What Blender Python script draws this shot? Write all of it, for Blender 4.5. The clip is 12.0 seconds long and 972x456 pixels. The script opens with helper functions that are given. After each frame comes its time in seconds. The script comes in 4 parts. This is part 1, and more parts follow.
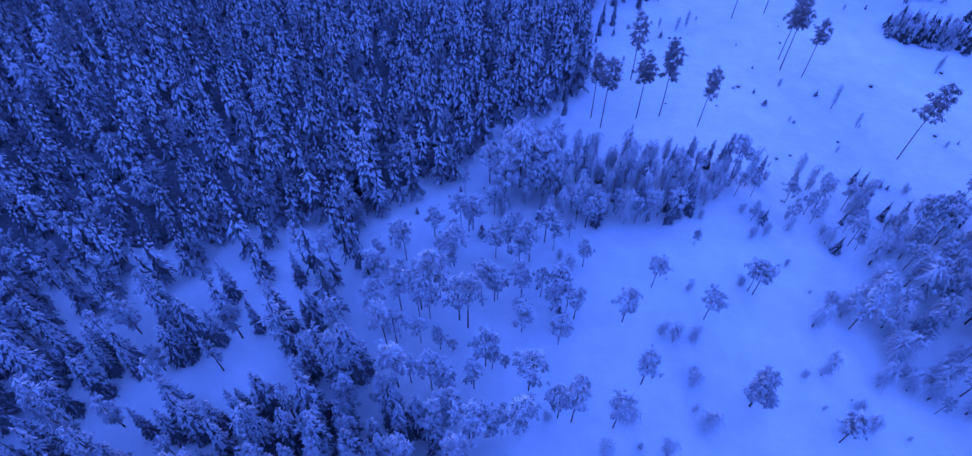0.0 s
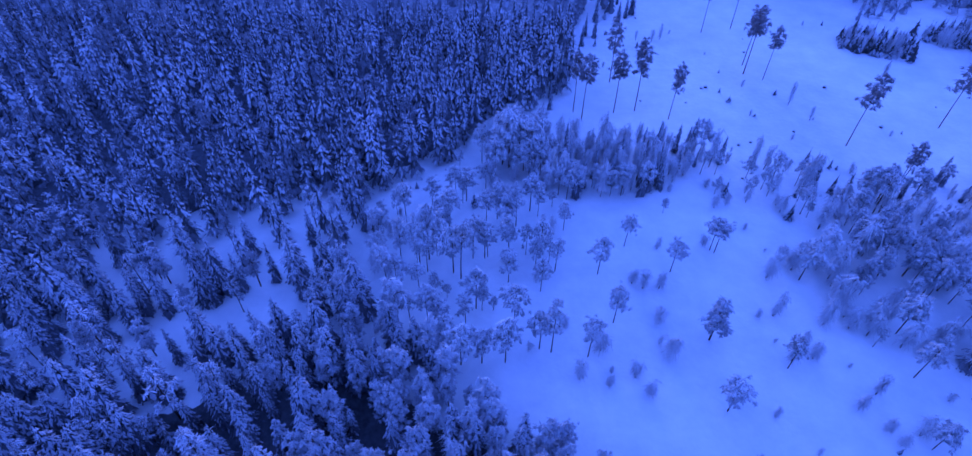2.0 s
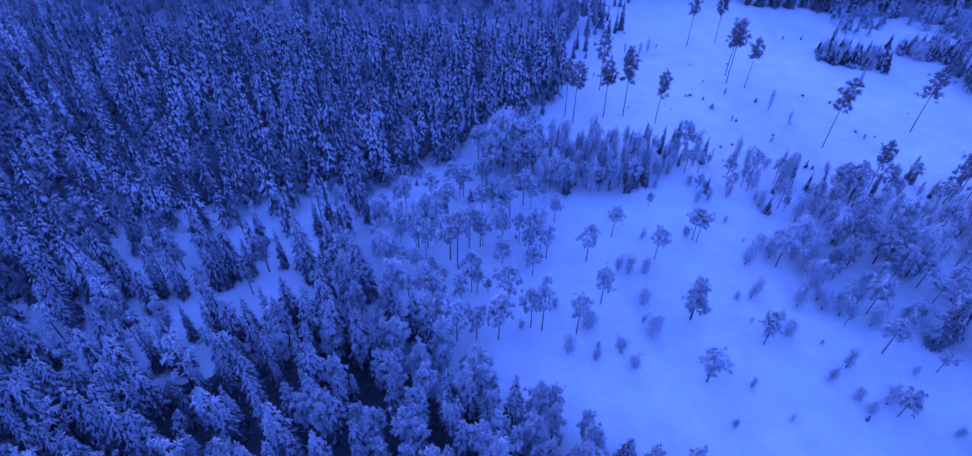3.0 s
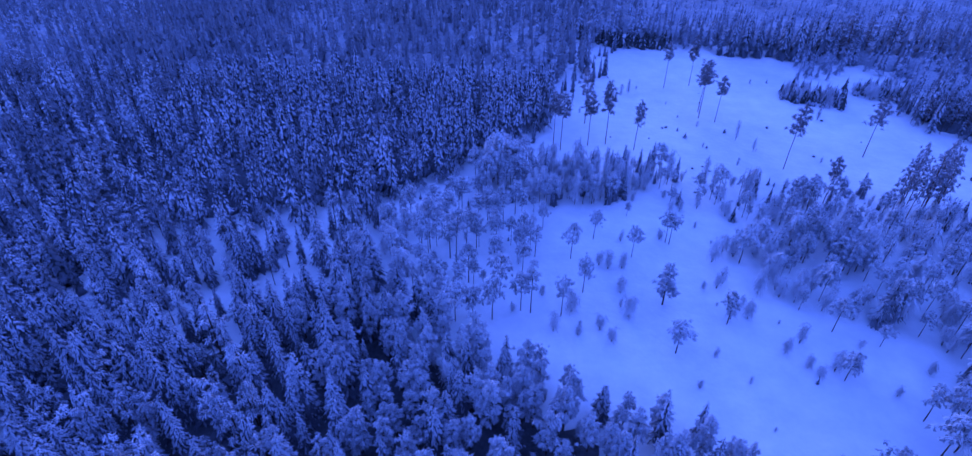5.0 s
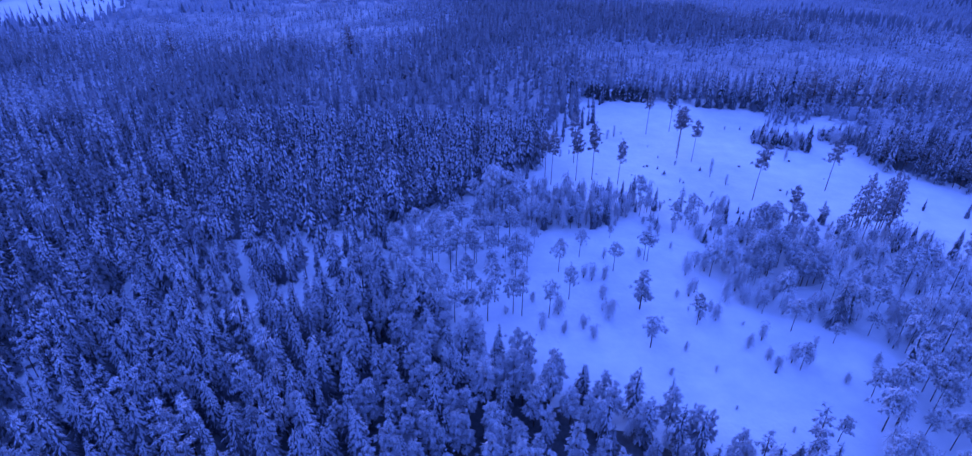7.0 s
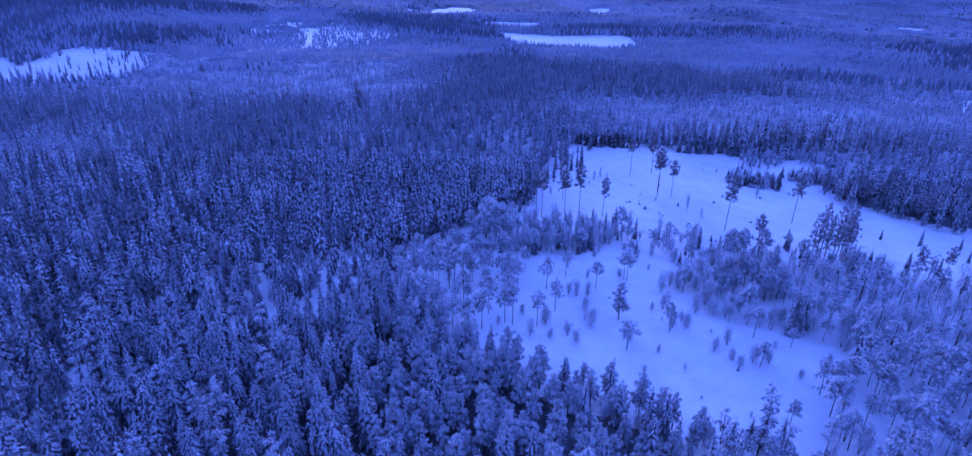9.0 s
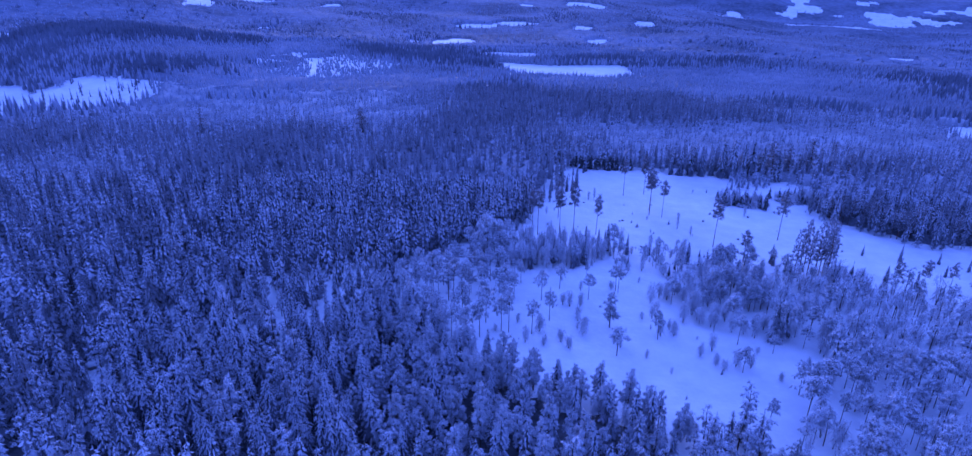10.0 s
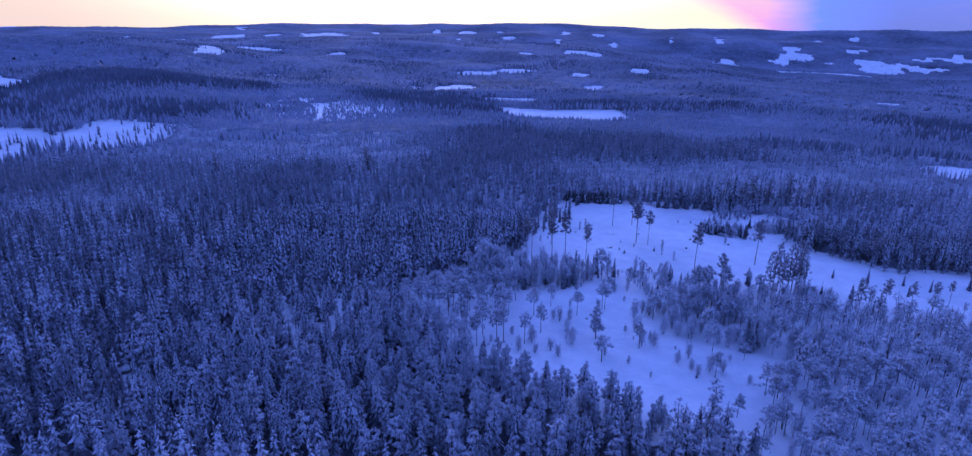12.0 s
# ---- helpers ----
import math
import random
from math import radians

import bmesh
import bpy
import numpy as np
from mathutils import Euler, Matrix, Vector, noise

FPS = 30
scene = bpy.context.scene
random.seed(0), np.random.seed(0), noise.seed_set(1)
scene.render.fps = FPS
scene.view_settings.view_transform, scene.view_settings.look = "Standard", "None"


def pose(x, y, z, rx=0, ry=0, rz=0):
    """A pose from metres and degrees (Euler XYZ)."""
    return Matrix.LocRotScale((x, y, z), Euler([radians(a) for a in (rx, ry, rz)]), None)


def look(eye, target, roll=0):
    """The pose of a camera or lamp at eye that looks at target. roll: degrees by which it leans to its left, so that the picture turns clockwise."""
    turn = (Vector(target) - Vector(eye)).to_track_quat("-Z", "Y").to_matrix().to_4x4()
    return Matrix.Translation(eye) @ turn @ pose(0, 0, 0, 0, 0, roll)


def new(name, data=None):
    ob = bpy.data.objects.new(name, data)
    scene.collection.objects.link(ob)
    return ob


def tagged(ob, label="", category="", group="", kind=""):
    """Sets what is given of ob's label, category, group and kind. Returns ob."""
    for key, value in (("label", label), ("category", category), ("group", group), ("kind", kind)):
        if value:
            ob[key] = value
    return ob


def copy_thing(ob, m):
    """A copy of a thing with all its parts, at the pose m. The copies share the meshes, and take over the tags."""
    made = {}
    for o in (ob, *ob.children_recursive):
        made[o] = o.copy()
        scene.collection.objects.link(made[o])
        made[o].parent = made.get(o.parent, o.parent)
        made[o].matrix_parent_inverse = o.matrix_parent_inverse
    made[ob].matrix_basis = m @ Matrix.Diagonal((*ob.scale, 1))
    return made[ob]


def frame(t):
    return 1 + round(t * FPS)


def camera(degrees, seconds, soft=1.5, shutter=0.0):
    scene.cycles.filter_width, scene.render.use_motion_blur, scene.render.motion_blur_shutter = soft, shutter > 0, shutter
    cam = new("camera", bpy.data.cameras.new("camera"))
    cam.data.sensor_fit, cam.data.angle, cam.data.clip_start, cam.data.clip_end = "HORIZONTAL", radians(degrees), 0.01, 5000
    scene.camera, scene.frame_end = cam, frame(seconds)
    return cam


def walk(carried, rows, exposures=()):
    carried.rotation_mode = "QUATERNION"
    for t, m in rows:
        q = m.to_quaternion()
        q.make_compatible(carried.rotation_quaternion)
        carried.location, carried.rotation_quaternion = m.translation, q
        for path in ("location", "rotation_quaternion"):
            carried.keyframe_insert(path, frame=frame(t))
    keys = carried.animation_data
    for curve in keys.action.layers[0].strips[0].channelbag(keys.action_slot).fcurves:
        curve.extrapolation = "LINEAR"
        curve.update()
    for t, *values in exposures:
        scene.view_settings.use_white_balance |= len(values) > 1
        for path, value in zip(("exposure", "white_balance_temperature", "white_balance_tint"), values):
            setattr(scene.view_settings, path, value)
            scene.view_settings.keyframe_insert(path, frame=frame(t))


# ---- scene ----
cam = camera(77.2, 12.0, soft=1.4)
METRES, EYE, TILT, LEAN, TURN = 136.2, 97.5, -1.05, 2.4, 0.0
ROWS = [
    (0.0, 0.0, 0.0, 0.0, 3.15, -48.94, -2.75),
    (0.5, 0.0049, -0.042, -0.001, 3.17, -47.86, -2.77),
    (1.0, 0.0105, -0.0842, -0.0017, 3.16, -46.73, -2.78),
    (1.5, 0.0164, -0.1263, -0.0027, 3.17, -45.59, -2.81),
    (2.0, 0.0228, -0.1686, -0.0039, 3.17, -44.48, -2.81),
    (2.5, 0.0294, -0.211, -0.0043, 3.14, -43.32, -2.8),
    (3.0, 0.035, -0.254, -0.0047, 3.19, -41.93, -2.86),
    (5.0, 0.0545, -0.4258, -0.0108, 3.27, -35.67, -2.84),
    (5.5, 0.059, -0.4672, -0.0115, 3.32, -34.16, -2.82),
    (6.0, 0.0638, -0.5085, -0.0121, 3.35, -32.62, -2.84),
    (6.5, 0.0687, -0.5498, -0.0127, 3.38, -31.08, -2.79),
    (7.0, 0.0741, -0.5916, -0.0129, 3.43, -29.55, -2.8),
    (9.0, 0.0983, -0.7575, -0.015, 3.55, -24.05, -2.77),
    (9.5, 0.104, -0.7981, -0.0154, 3.58, -22.76, -2.77),
    (10.0, 0.1094, -0.8388, -0.0157, 3.59, -21.39, -2.8),
    (10.5, 0.1146, -0.8769, -0.0165, 3.62, -20.08, -2.79),
    (11.0, 0.1197, -0.9171, -0.0169, 3.62, -18.75, -2.75),
    (11.5, 0.1223, -0.9533, -0.0184, 3.57, -17.81, -2.84),
    (12.0, 0.1293, -0.9911, -0.0181, 3.65, -17.27, -2.73),
]
walk(
    cam,
    [(t, pose(0, 0, EYE, TILT, LEAN, TURN) @ pose(METRES * x, METRES * y, METRES * z, 90 + pitch, roll, yaw)) for t, x, y, z, yaw, pitch, roll in ROWS],
    exposures=[(0.0, 0.62, 3510, 37), (3.0, 0.62, 3530, 38), (6.0, 0.68, 3600, 41), (9.0, 0.74, 3680, 40), (10.2, 0.72, 3680, 41), (11.0, 0.50, 3720, 41), (11.5, 0.37, 3765, 39), (12.0, 0.32, 3860, 32)],
)

# ---- world, sun ----
SUN_AZ = -11.0  # degrees clockwise from +y
SUN_EL = 5.0


def node(tree, kind, **inputs):
    n = tree.nodes.new(kind)
    for key, value in inputs.items():
        n.inputs[key.replace("_", " ")].default_value = value
    return n


world = bpy.data.worlds.new("dusk_sky")
scene.world = world
world.use_nodes = True
wt = world.node_tree
wt.nodes.clear()
sky = wt.nodes.new("ShaderNodeTexSky")
sky.sky_type = "NISHITA"
sky.sun_disc = False
sky.sun_elevation = radians(SUN_EL)
sky.sun_rotation = radians(SUN_AZ)
sky.altitude = 300
sky.air_density = 1.0
sky.dust_density = 3.5
sky.ozone_density = 2.0
bg = node(wt, "ShaderNodeBackground", Strength=0.15)
wo = wt.nodes.new("ShaderNodeOutputWorld")
# a grey-blue bank of cloud over most of the sky, open along the horizon towards the sunset
tc = wt.nodes.new("ShaderNodeTexCoord")
cl = node(wt, "ShaderNodeTexNoise", Scale=3.0, Detail=5.0, Roughness=0.6)
mp = wt.nodes.new("ShaderNodeMapping")
mp.inputs["Scale"].default_value = (1.0, 1.0, 5.0)
wt.links.new(tc.outputs["Generated"], mp.inputs["Vector"])
wt.links.new(mp.outputs["Vector"], cl.inputs["Vector"])
sep = wt.nodes.new("ShaderNodeSeparateXYZ")
wt.links.new(tc.outputs["Generated"], sep.inputs["Vector"])
east = node(wt, "ShaderNodeMapRange")
east.inputs["From Min"].default_value, east.inputs["From Max"].default_value = 0.385, 0.46
# the bank overhangs: its edge leans over the glow
rise = wt.nodes.new("ShaderNodeMath")
rise.operation = "MULTIPLY_ADD"
rise.inputs[1].default_value = 1.9
wt.links.new(sep.outputs["Z"], rise.inputs[0])
wt.links.new(sep.outputs["X"], rise.inputs[2])
slant = wt.nodes.new("ShaderNodeMath")
slant.operation = "MULTIPLY_ADD"
slant.inputs[1].default_value = 0.10
wt.links.new(cl.outputs["Fac"], slant.inputs[0])
wt.links.new(rise.outputs[0], slant.inputs[2])
upright = wt.nodes.new("ShaderNodeMath")
upright.operation = "MULTIPLY_ADD"
upright.inputs[1].default_value = 0.10
wt.links.new(cl.outputs["Fac"], upright.inputs[0])
wt.links.new(sep.outputs["X"], upright.inputs[2])
wt.links.new(upright.outputs[0], east.inputs["Value"])
high = node(wt, "ShaderNodeMapRange")
high.inputs["From Min"].default_value, high.inputs["From Max"].default_value = 0.06, 0.30
wt.links.new(sep.outputs["Z"], high.inputs["Value"])
most = wt.nodes.new("ShaderNodeMath")
most.operation = "MAXIMUM"
wt.links.new(east.outputs[0], most.inputs[0])
wt.links.new(high.outputs[0], most.inputs[1])
wisp = node(wt, "ShaderNodeMapRange")
wisp.inputs["From Min"].default_value, wisp.inputs["From Max"].default_value = 0.1, 0.5
wt.links.new(cl.outputs["Fac"], wisp.inputs["Value"])
cover = wt.nodes.new("ShaderNodeMath")
cover.operation = "MULTIPLY"
wt.links.new(most.outputs[0], cover.inputs[0])
wt.links.new(wisp.outputs[0], cover.inputs[1])
def ramp_between(sock, lo, hi, out0=0.0, out1=1.0):
    n = wt.nodes.new("ShaderNodeMapRange")
    n.inputs["From Min"].default_value, n.inputs["From Max"].default_value = lo, hi
    n.inputs["To Min"].default_value, n.inputs["To Max"].default_value = out0, out1
    wt.links.new(sock, n.inputs["Value"])
    return n.outputs[0]


def times(a, b):
    n = wt.nodes.new("ShaderNodeMath")
    n.operation = "MULTIPLY"
    wt.links.new(a, n.inputs[0])
    wt.links.new(b, n.inputs[1])
    return n.outputs[0]


def over(base, colour, share):
    n = wt.nodes.new("ShaderNodeMix")
    n.data_type = "RGBA"
    n.inputs["B"].default_value = (*colour, 1)
    wt.links.new(share, n.inputs["Factor"])
    wt.links.new(base, n.inputs["A"])
    return n.outputs["Result"]


# creamy afterglow along the horizon, a rose edge where the cloud bank begins, then the bank itself
low_glow = times(ramp_between(sep.outputs["Z"], 0.0, 0.10, 0.9, 0.0), ramp_between(sep.outputs["Y"], 0.55, 0.85))
colour = over(sky.outputs["Color"], (8.4, 5.7, 1.7), low_glow)
blush = times(ramp_between(sep.outputs["X"], -0.38, -0.62), ramp_between(sep.outputs["Z"], 0.0, 0.12, 0.9, 0.0))
colour = over(colour, (6.8, 3.7, 1.3), blush)
rose = times(ramp_between(slant.outputs[0], 0.35, 0.405), ramp_between(sep.outputs["Z"], 0.0, 0.12, 1.0, 0.0))
colour = over(colour, (6.4, 2.2, 1.9), rose)
colour = over(colour, (1.75, 1.8, 2.9), cover.outputs[0])
dusk = times(ramp_between(upright.outputs[0], 0.44, 0.54), ramp_between(sep.outputs["Z"], 0.0, 0.12, 1.0, 0.0))
colour = over(colour, (1.5, 1.3, 1.7), dusk)
wt.links.new(colour, bg.inputs["Color"])
wt.links.new(bg.outputs["Background"], wo.inputs["Surface"])

sun = new("sun", bpy.data.lights.new("sun", "SUN"))
sun.data.energy = 0.5
sun.data.angle = radians(25)
sun.data.color = (1.0, 0.8, 0.7)
az, el = radians(SUN_AZ), radians(max(SUN_EL, 10.0))
sun.matrix_world = look((0, 0, 300), (-math.sin(az) * math.cos(el) * 100, -math.cos(az) * math.cos(el) * 100, 300 - math.sin(el) * 100))


# ---- materials ----
def material(name, low, high, scale, rough, bump=0.0, bump_scale=8.0, detail=5.0, island=0.0, metal=0.0, wide=None, random_obj=0.0):
    """Two base colours mixed by fine noise and, if wide is given, by broad noise of that size; island: share of change from piece to piece."""
    m = bpy.data.materials.new(name)
    m.use_nodes = True
    t = m.node_tree
    b = t.nodes["Principled BSDF"]
    b.inputs["Roughness"].default_value = rough
    b.inputs["Specular IOR Level"].default_value = 0.2
    co = t.nodes.new("ShaderNodeTexCoord")
    geo = t.nodes.new("ShaderNodeNewGeometry")
    n1 = node(t, "ShaderNodeTexNoise", Scale=scale, Detail=detail, Roughness=0.65)
    t.links.new(geo.outputs["Position"], n1.inputs["Vector"])
    r1 = node(t, "ShaderNodeMapRange")
    r1.inputs["From Min"].default_value, r1.inputs["From Max"].default_value = 0.3, 0.7
    t.links.new(n1.outputs["Fac"], r1.inputs["Value"])
    value = r1.outputs[0]

    def blend(a, bsock, share):
        mx = t.nodes.new("ShaderNodeMix")
        mx.inputs[0].default_value = share
        t.links.new(a, mx.inputs[2])
        t.links.new(bsock, mx.inputs[3])
        return mx.outputs[0]

    if wide:
        n2 = node(t, "ShaderNodeTexNoise", Scale=wide, Detail=3.0)
        t.links.new(geo.outputs["Position"], n2.inputs["Vector"])
        r2 = node(t, "ShaderNodeMapRange")
        r2.inputs["From Min"].default_value, r2.inputs["From Max"].default_value = 0.35, 0.65
        t.links.new(n2.outputs["Fac"], r2.inputs["Value"])
        value = blend(value, r2.outputs[0], 0.5)
    if island:
        value = blend(value, geo.outputs["Random Per Island"], island)
    if random_obj:
        info = t.nodes.new("ShaderNodeObjectInfo")
        value = blend(value, info.outputs["Random"], random_obj)
    ramp = t.nodes.new("ShaderNodeMix")
    ramp.data_type = "RGBA"
    ramp.inputs["A"].default_value = (*low, 1)
    ramp.inputs["B"].default_value = (*high, 1)
    t.links.new(value, ramp.inputs["Factor"])
    t.links.new(ramp.outputs["Result"], b.inputs["Base Color"])
    if bump:
        n3 = node(t, "ShaderNodeTexNoise", Scale=bump_scale, Detail=4.0)
        t.links.new(geo.outputs["Position"], n3.inputs["Vector"])
        bp = node(t, "ShaderNodeBump", Strength=bump, Distance=0.3)
        t.links.new(n3.outputs["Fac"], bp.inputs["Height"])
        t.links.new(bp.outputs["Normal"], b.inputs["Normal"])
    return m


SNOW = material("snow_ground", (0.60, 0.62, 0.66), (0.83, 0.84, 0.86), 0.16, 0.7, bump=0.5, bump_scale=0.6, wide=0.03)
LOAD = material("snow_on_branches", (0.20, 0.21, 0.26), (0.68, 0.685, 0.76), 3.2, 0.7, bump=0.4, bump_scale=4.0, wide=0.11, random_obj=0.25)
PINE_LOAD = material("thick_rime_on_twigs", (0.36, 0.365, 0.42), (0.80, 0.805, 0.87), 3.0, 0.7, bump=0.4, bump_scale=4.0, wide=0.11, random_obj=0.25)
LOAD_STUFF = material("snow_on_far_branches", (0.27, 0.28, 0.33), (0.72, 0.725, 0.81), 2.2, 0.7, island=0.08, wide=0.11)
FAR_LOAD = material("rimed_far_boughs", (0.25, 0.26, 0.31), (0.56, 0.565, 0.65), 1.2, 0.7, island=0.12, wide=0.08)
NEEDLE = material("rimed_spruce_needles", (0.045, 0.048, 0.06), (0.22, 0.225, 0.27), 3.0, 0.8, wide=0.11)
DUSTED = material("dusted_spruce_needles", (0.10, 0.104, 0.122), (0.34, 0.345, 0.40), 3.0, 0.8, wide=0.11)
# inner cone tones: needle mass, with the crown's inner shade mixed in
CORE = material("inner_needle_shade", (0.018, 0.022, 0.021), (0.06, 0.066, 0.066), 3.0, 0.9)
DIM_CORE = material("dim_inner_needle_shade", (0.04, 0.043, 0.048), (0.14, 0.145, 0.16), 3.0, 0.9)
PINE_NEEDLE = material("rimed_pine_needles", (0.17, 0.175, 0.20), (0.52, 0.525, 0.58), 3.0, 0.8, wide=0.05)
DARK_PINE = material("dusted_pine_needles", (0.085, 0.082, 0.09), (0.34, 0.33, 0.37), 3.0, 0.8, wide=0.05)
DARK_SPRUCE = material("snow_free_spruce_needles", (0.02, 0.024, 0.026), (0.13, 0.135, 0.15), 3.0, 0.85, wide=0.11)
TWIG = material("frosted_twigs", (0.40, 0.395, 0.43), (0.74, 0.74, 0.78), 1.2, 0.8, wide=0.1)
BARK = material("dark_bark", (0.03, 0.025, 0.022), (0.09, 0.07, 0.055), 4.0, 0.9, bump=0.4)
PINE_BARK = material("pine_bark", (0.06, 0.04, 0.03), (0.16, 0.09, 0.06), 3.0, 0.9, bump=0.4)
# tones of the added floor sheets: shade between the trees as colour
FLOOR_SHADE = material("dark_floor_shade", (0.025, 0.027, 0.031), (0.13, 0.135, 0.15), 0.9, 0.9, wide=0.05)
FLOOR_SHADE_MID = material("mid_floor_shade", (0.04, 0.043, 0.051), (0.19, 0.195, 0.225), 1.0, 0.9, wide=0.05)
FLOOR_SHADE_PALE = material("rimed_undergrowth", (0.13, 0.135, 0.155), (0.46, 0.47, 0.53), 0.8, 0.9, wide=0.03)
RIME = material("thinly_rimed_boughs", (0.075, 0.078, 0.093), (0.36, 0.365, 0.42), 2.0, 0.8, island=0.1, wide=0.11)
CANOPY = material("frosted_far_canopy", (0.17, 0.18, 0.22), (0.44, 0.45, 0.54), 0.12, 0.9, wide=0.006, island=0.25)
CANOPY_DARK = material("bare_far_canopy", (0.06, 0.065, 0.084), (0.22, 0.23, 0.28), 0.12, 0.9, wide=0.01, island=0.3)
CANOPY_SHEET = material("far_forest_canopy", (0.05, 0.056, 0.078), (0.28, 0.292, 0.37), 0.05, 0.9, wide=0.004, bump=1.0, bump_scale=0.12)

# ---- lie of the land ----
RINGS = (0, 250, 500, 900, 1400, 2000, 2600, 3300, 4000, 4650)
BEARINGS = (-60, -36, -20, -8, 4, 14, 22, 32, 42, 70)
LIFT = (
    (0, 0, 0, 0, 0, 0, 0, 0, 0, 0),
    (-2, -2, -1, -1, 0, 0, 0, -1, -2, -2),
    (-14, -14, -12, -10, -8, -9, -10, -12, -14, -14),
    (-16, 4, -20, -30, -32, -34, -36, -36, -36, -36),
    (-10, 6, -14, -36, -38, -42, -46, -50, -52, -52),
    (56, 60, 8, -20, -20, -27, -53, -76, -88, -88),
    (44, 42, 38, 36, 14, -60, -100, -130, -132, -132),
    (30, 24, 24, 30, 18, -56, -95, -112, -115, -115),
    (60, 56, 60, 64, 66, 50, 20, -10, -30, -30),
    (84, 88, 112, 124, 122, 92, 90, 96, 96, 90),
)


def land(x, y):
    """Height of the ground, from bearings and distances round the path's middle."""
    x, y = np.asarray(x, float), np.asarray(y, float)
    dx, dy = x - 10, y + 60
    r = np.hypot(dx, dy)
    a = np.degrees(np.arctan2(dx, dy))
    a = np.where(np.abs(a) > 70, np.sign(a) * 70, a)
    i = np.clip(np.searchsorted(RINGS, r) - 1, 0, len(RINGS) - 2)
    j = np.clip(np.searchsorted(BEARINGS, a) - 1, 0, len(BEARINGS) - 2)
    rr, bb, zz = np.array(RINGS, float), np.array(BEARINGS, float), np.array(LIFT, float)
    f = np.clip((r - rr[i]) / (rr[i + 1] - rr[i]), 0, 1)
    g = np.clip((a - bb[j]) / (bb[j + 1] - bb[j]), 0, 1)
    f, g = f * f * (3 - 2 * f), g * g * (3 - 2 * g)
    z = (zz[i, j] * (1 - g) + zz[i, j + 1] * g) * (1 - f) + (zz[i + 1, j] * (1 - g) + zz[i + 1, j + 1] * g) * f
    z = z + 13 * np.exp(-(((x + 655) / 115) ** 2 + ((y - 830) / 140) ** 2))
    near = np.exp(-((r / 400.0) ** 2))
    roll = 0.35 * np.sin(x * 0.11 + 1.3 * np.sin(y * 0.07)) * np.cos(y * 0.09 + 0.6) + 0.18 * np.sin(x * 0.37 + y * 0.21) * np.sin(y * 0.43 - x * 0.13)
    far = np.clip((r - 500) / 1500, 0, 1)
    hills = far * (7 * np.sin(x * 0.0041 + 2.1 * np.sin(y * 0.0023)) * np.sin(y * 0.0052 + 0.8) + 5 * np.sin(x * 0.011 + y * 0.004) * np.sin(y * 0.009 - x * 0.003))
    return z + roll * near + hills


def smooth_noise(x, y, size, seed):
    """Broad value noise from 0 to 1."""
    x, y = np.asarray(x, float) / size, np.asarray(y, float) / size
    ix, iy = np.floor(x).astype(int), np.floor(y).astype(int)
    fx, fy = x - ix, y - iy
    fx, fy = fx * fx * (3 - 2 * fx), fy * fy * (3 - 2 * fy)

    def corner(a, b):
        v = np.sin(a * 127.1 + b * 311.7 + seed * 74.7) * 43758.5453
        return v - np.floor(v)

    return (corner(ix, iy) * (1 - fx) + corner(ix + 1, iy) * fx) * (1 - fy) + (corner(ix, iy + 1) * (1 - fx) + corner(ix + 1, iy + 1) * fx) * fy


def inside(x, y, poly):
    x, y = np.asarray(x, float), np.asarray(y, float)
    hit = np.zeros(x.shape, bool)
    n = len(poly)
    for k in range(n):
        (x0, y0), (x1, y1) = poly[k], poly[(k + 1) % n]
        if y0 == y1:
            continue
        cross = ((y0 > y) != (y1 > y)) & (x < (x1 - x0) * (y - y0) / (y1 - y0) + x0)
        hit ^= cross
    return hit


FELLED = [(9, 118), (17, 139), (25, 165), (37, 196), (44, 222), (58, 219), (73, 214), (95, 210), (118, 207), (123, 198), (118, 180), (138, 186), (150, 198), (160, 184), (158, 168), (148, 156), (143, 141), (150, 134), (160, 129), (171, 120), (188, 114), (214, 112), (232, 96), (222, 76), (182, 73), (163, 75), (150, 70), (137, 74), (128, 82), (109, 84), (75, 89), (55, 98), (47, 103), (15, 103)]
SPARSE = [(-28, 81), (-11, 99), (9, 118), (15, 103), (47, 103), (55, 98), (75, 89), (66, 72), (60, 64), (66, 54), (76, 43), (96, 43), (103, 35), (100, 26), (88, 12), (74, -2), (62, -2), (50, 4), (39, 9), (29, 14), (22, 18), (14, 23), (4, 28), (-5, 32), (-12, 35), (-17, 39), (-23, 45), (-28, 51), (-31, 65)]
THIN = [(-92, 34), (-88, 62), (-64, 70), (-41, 80), (-28, 81), (-31, 65), (-28, 51), (-40, 40), (-60, 30)]
EAST = [(60, 64), (66, 72), (75, 89), (109, 84), (128, 82), (137, 74), (150, 70), (163, 75), (182, 73), (222, 76), (240, 60), (230, -60), (70, -60), (74, -2), (88, 12), (100, 26), (103, 35), (96, 43), (76, 43), (66, 54)]
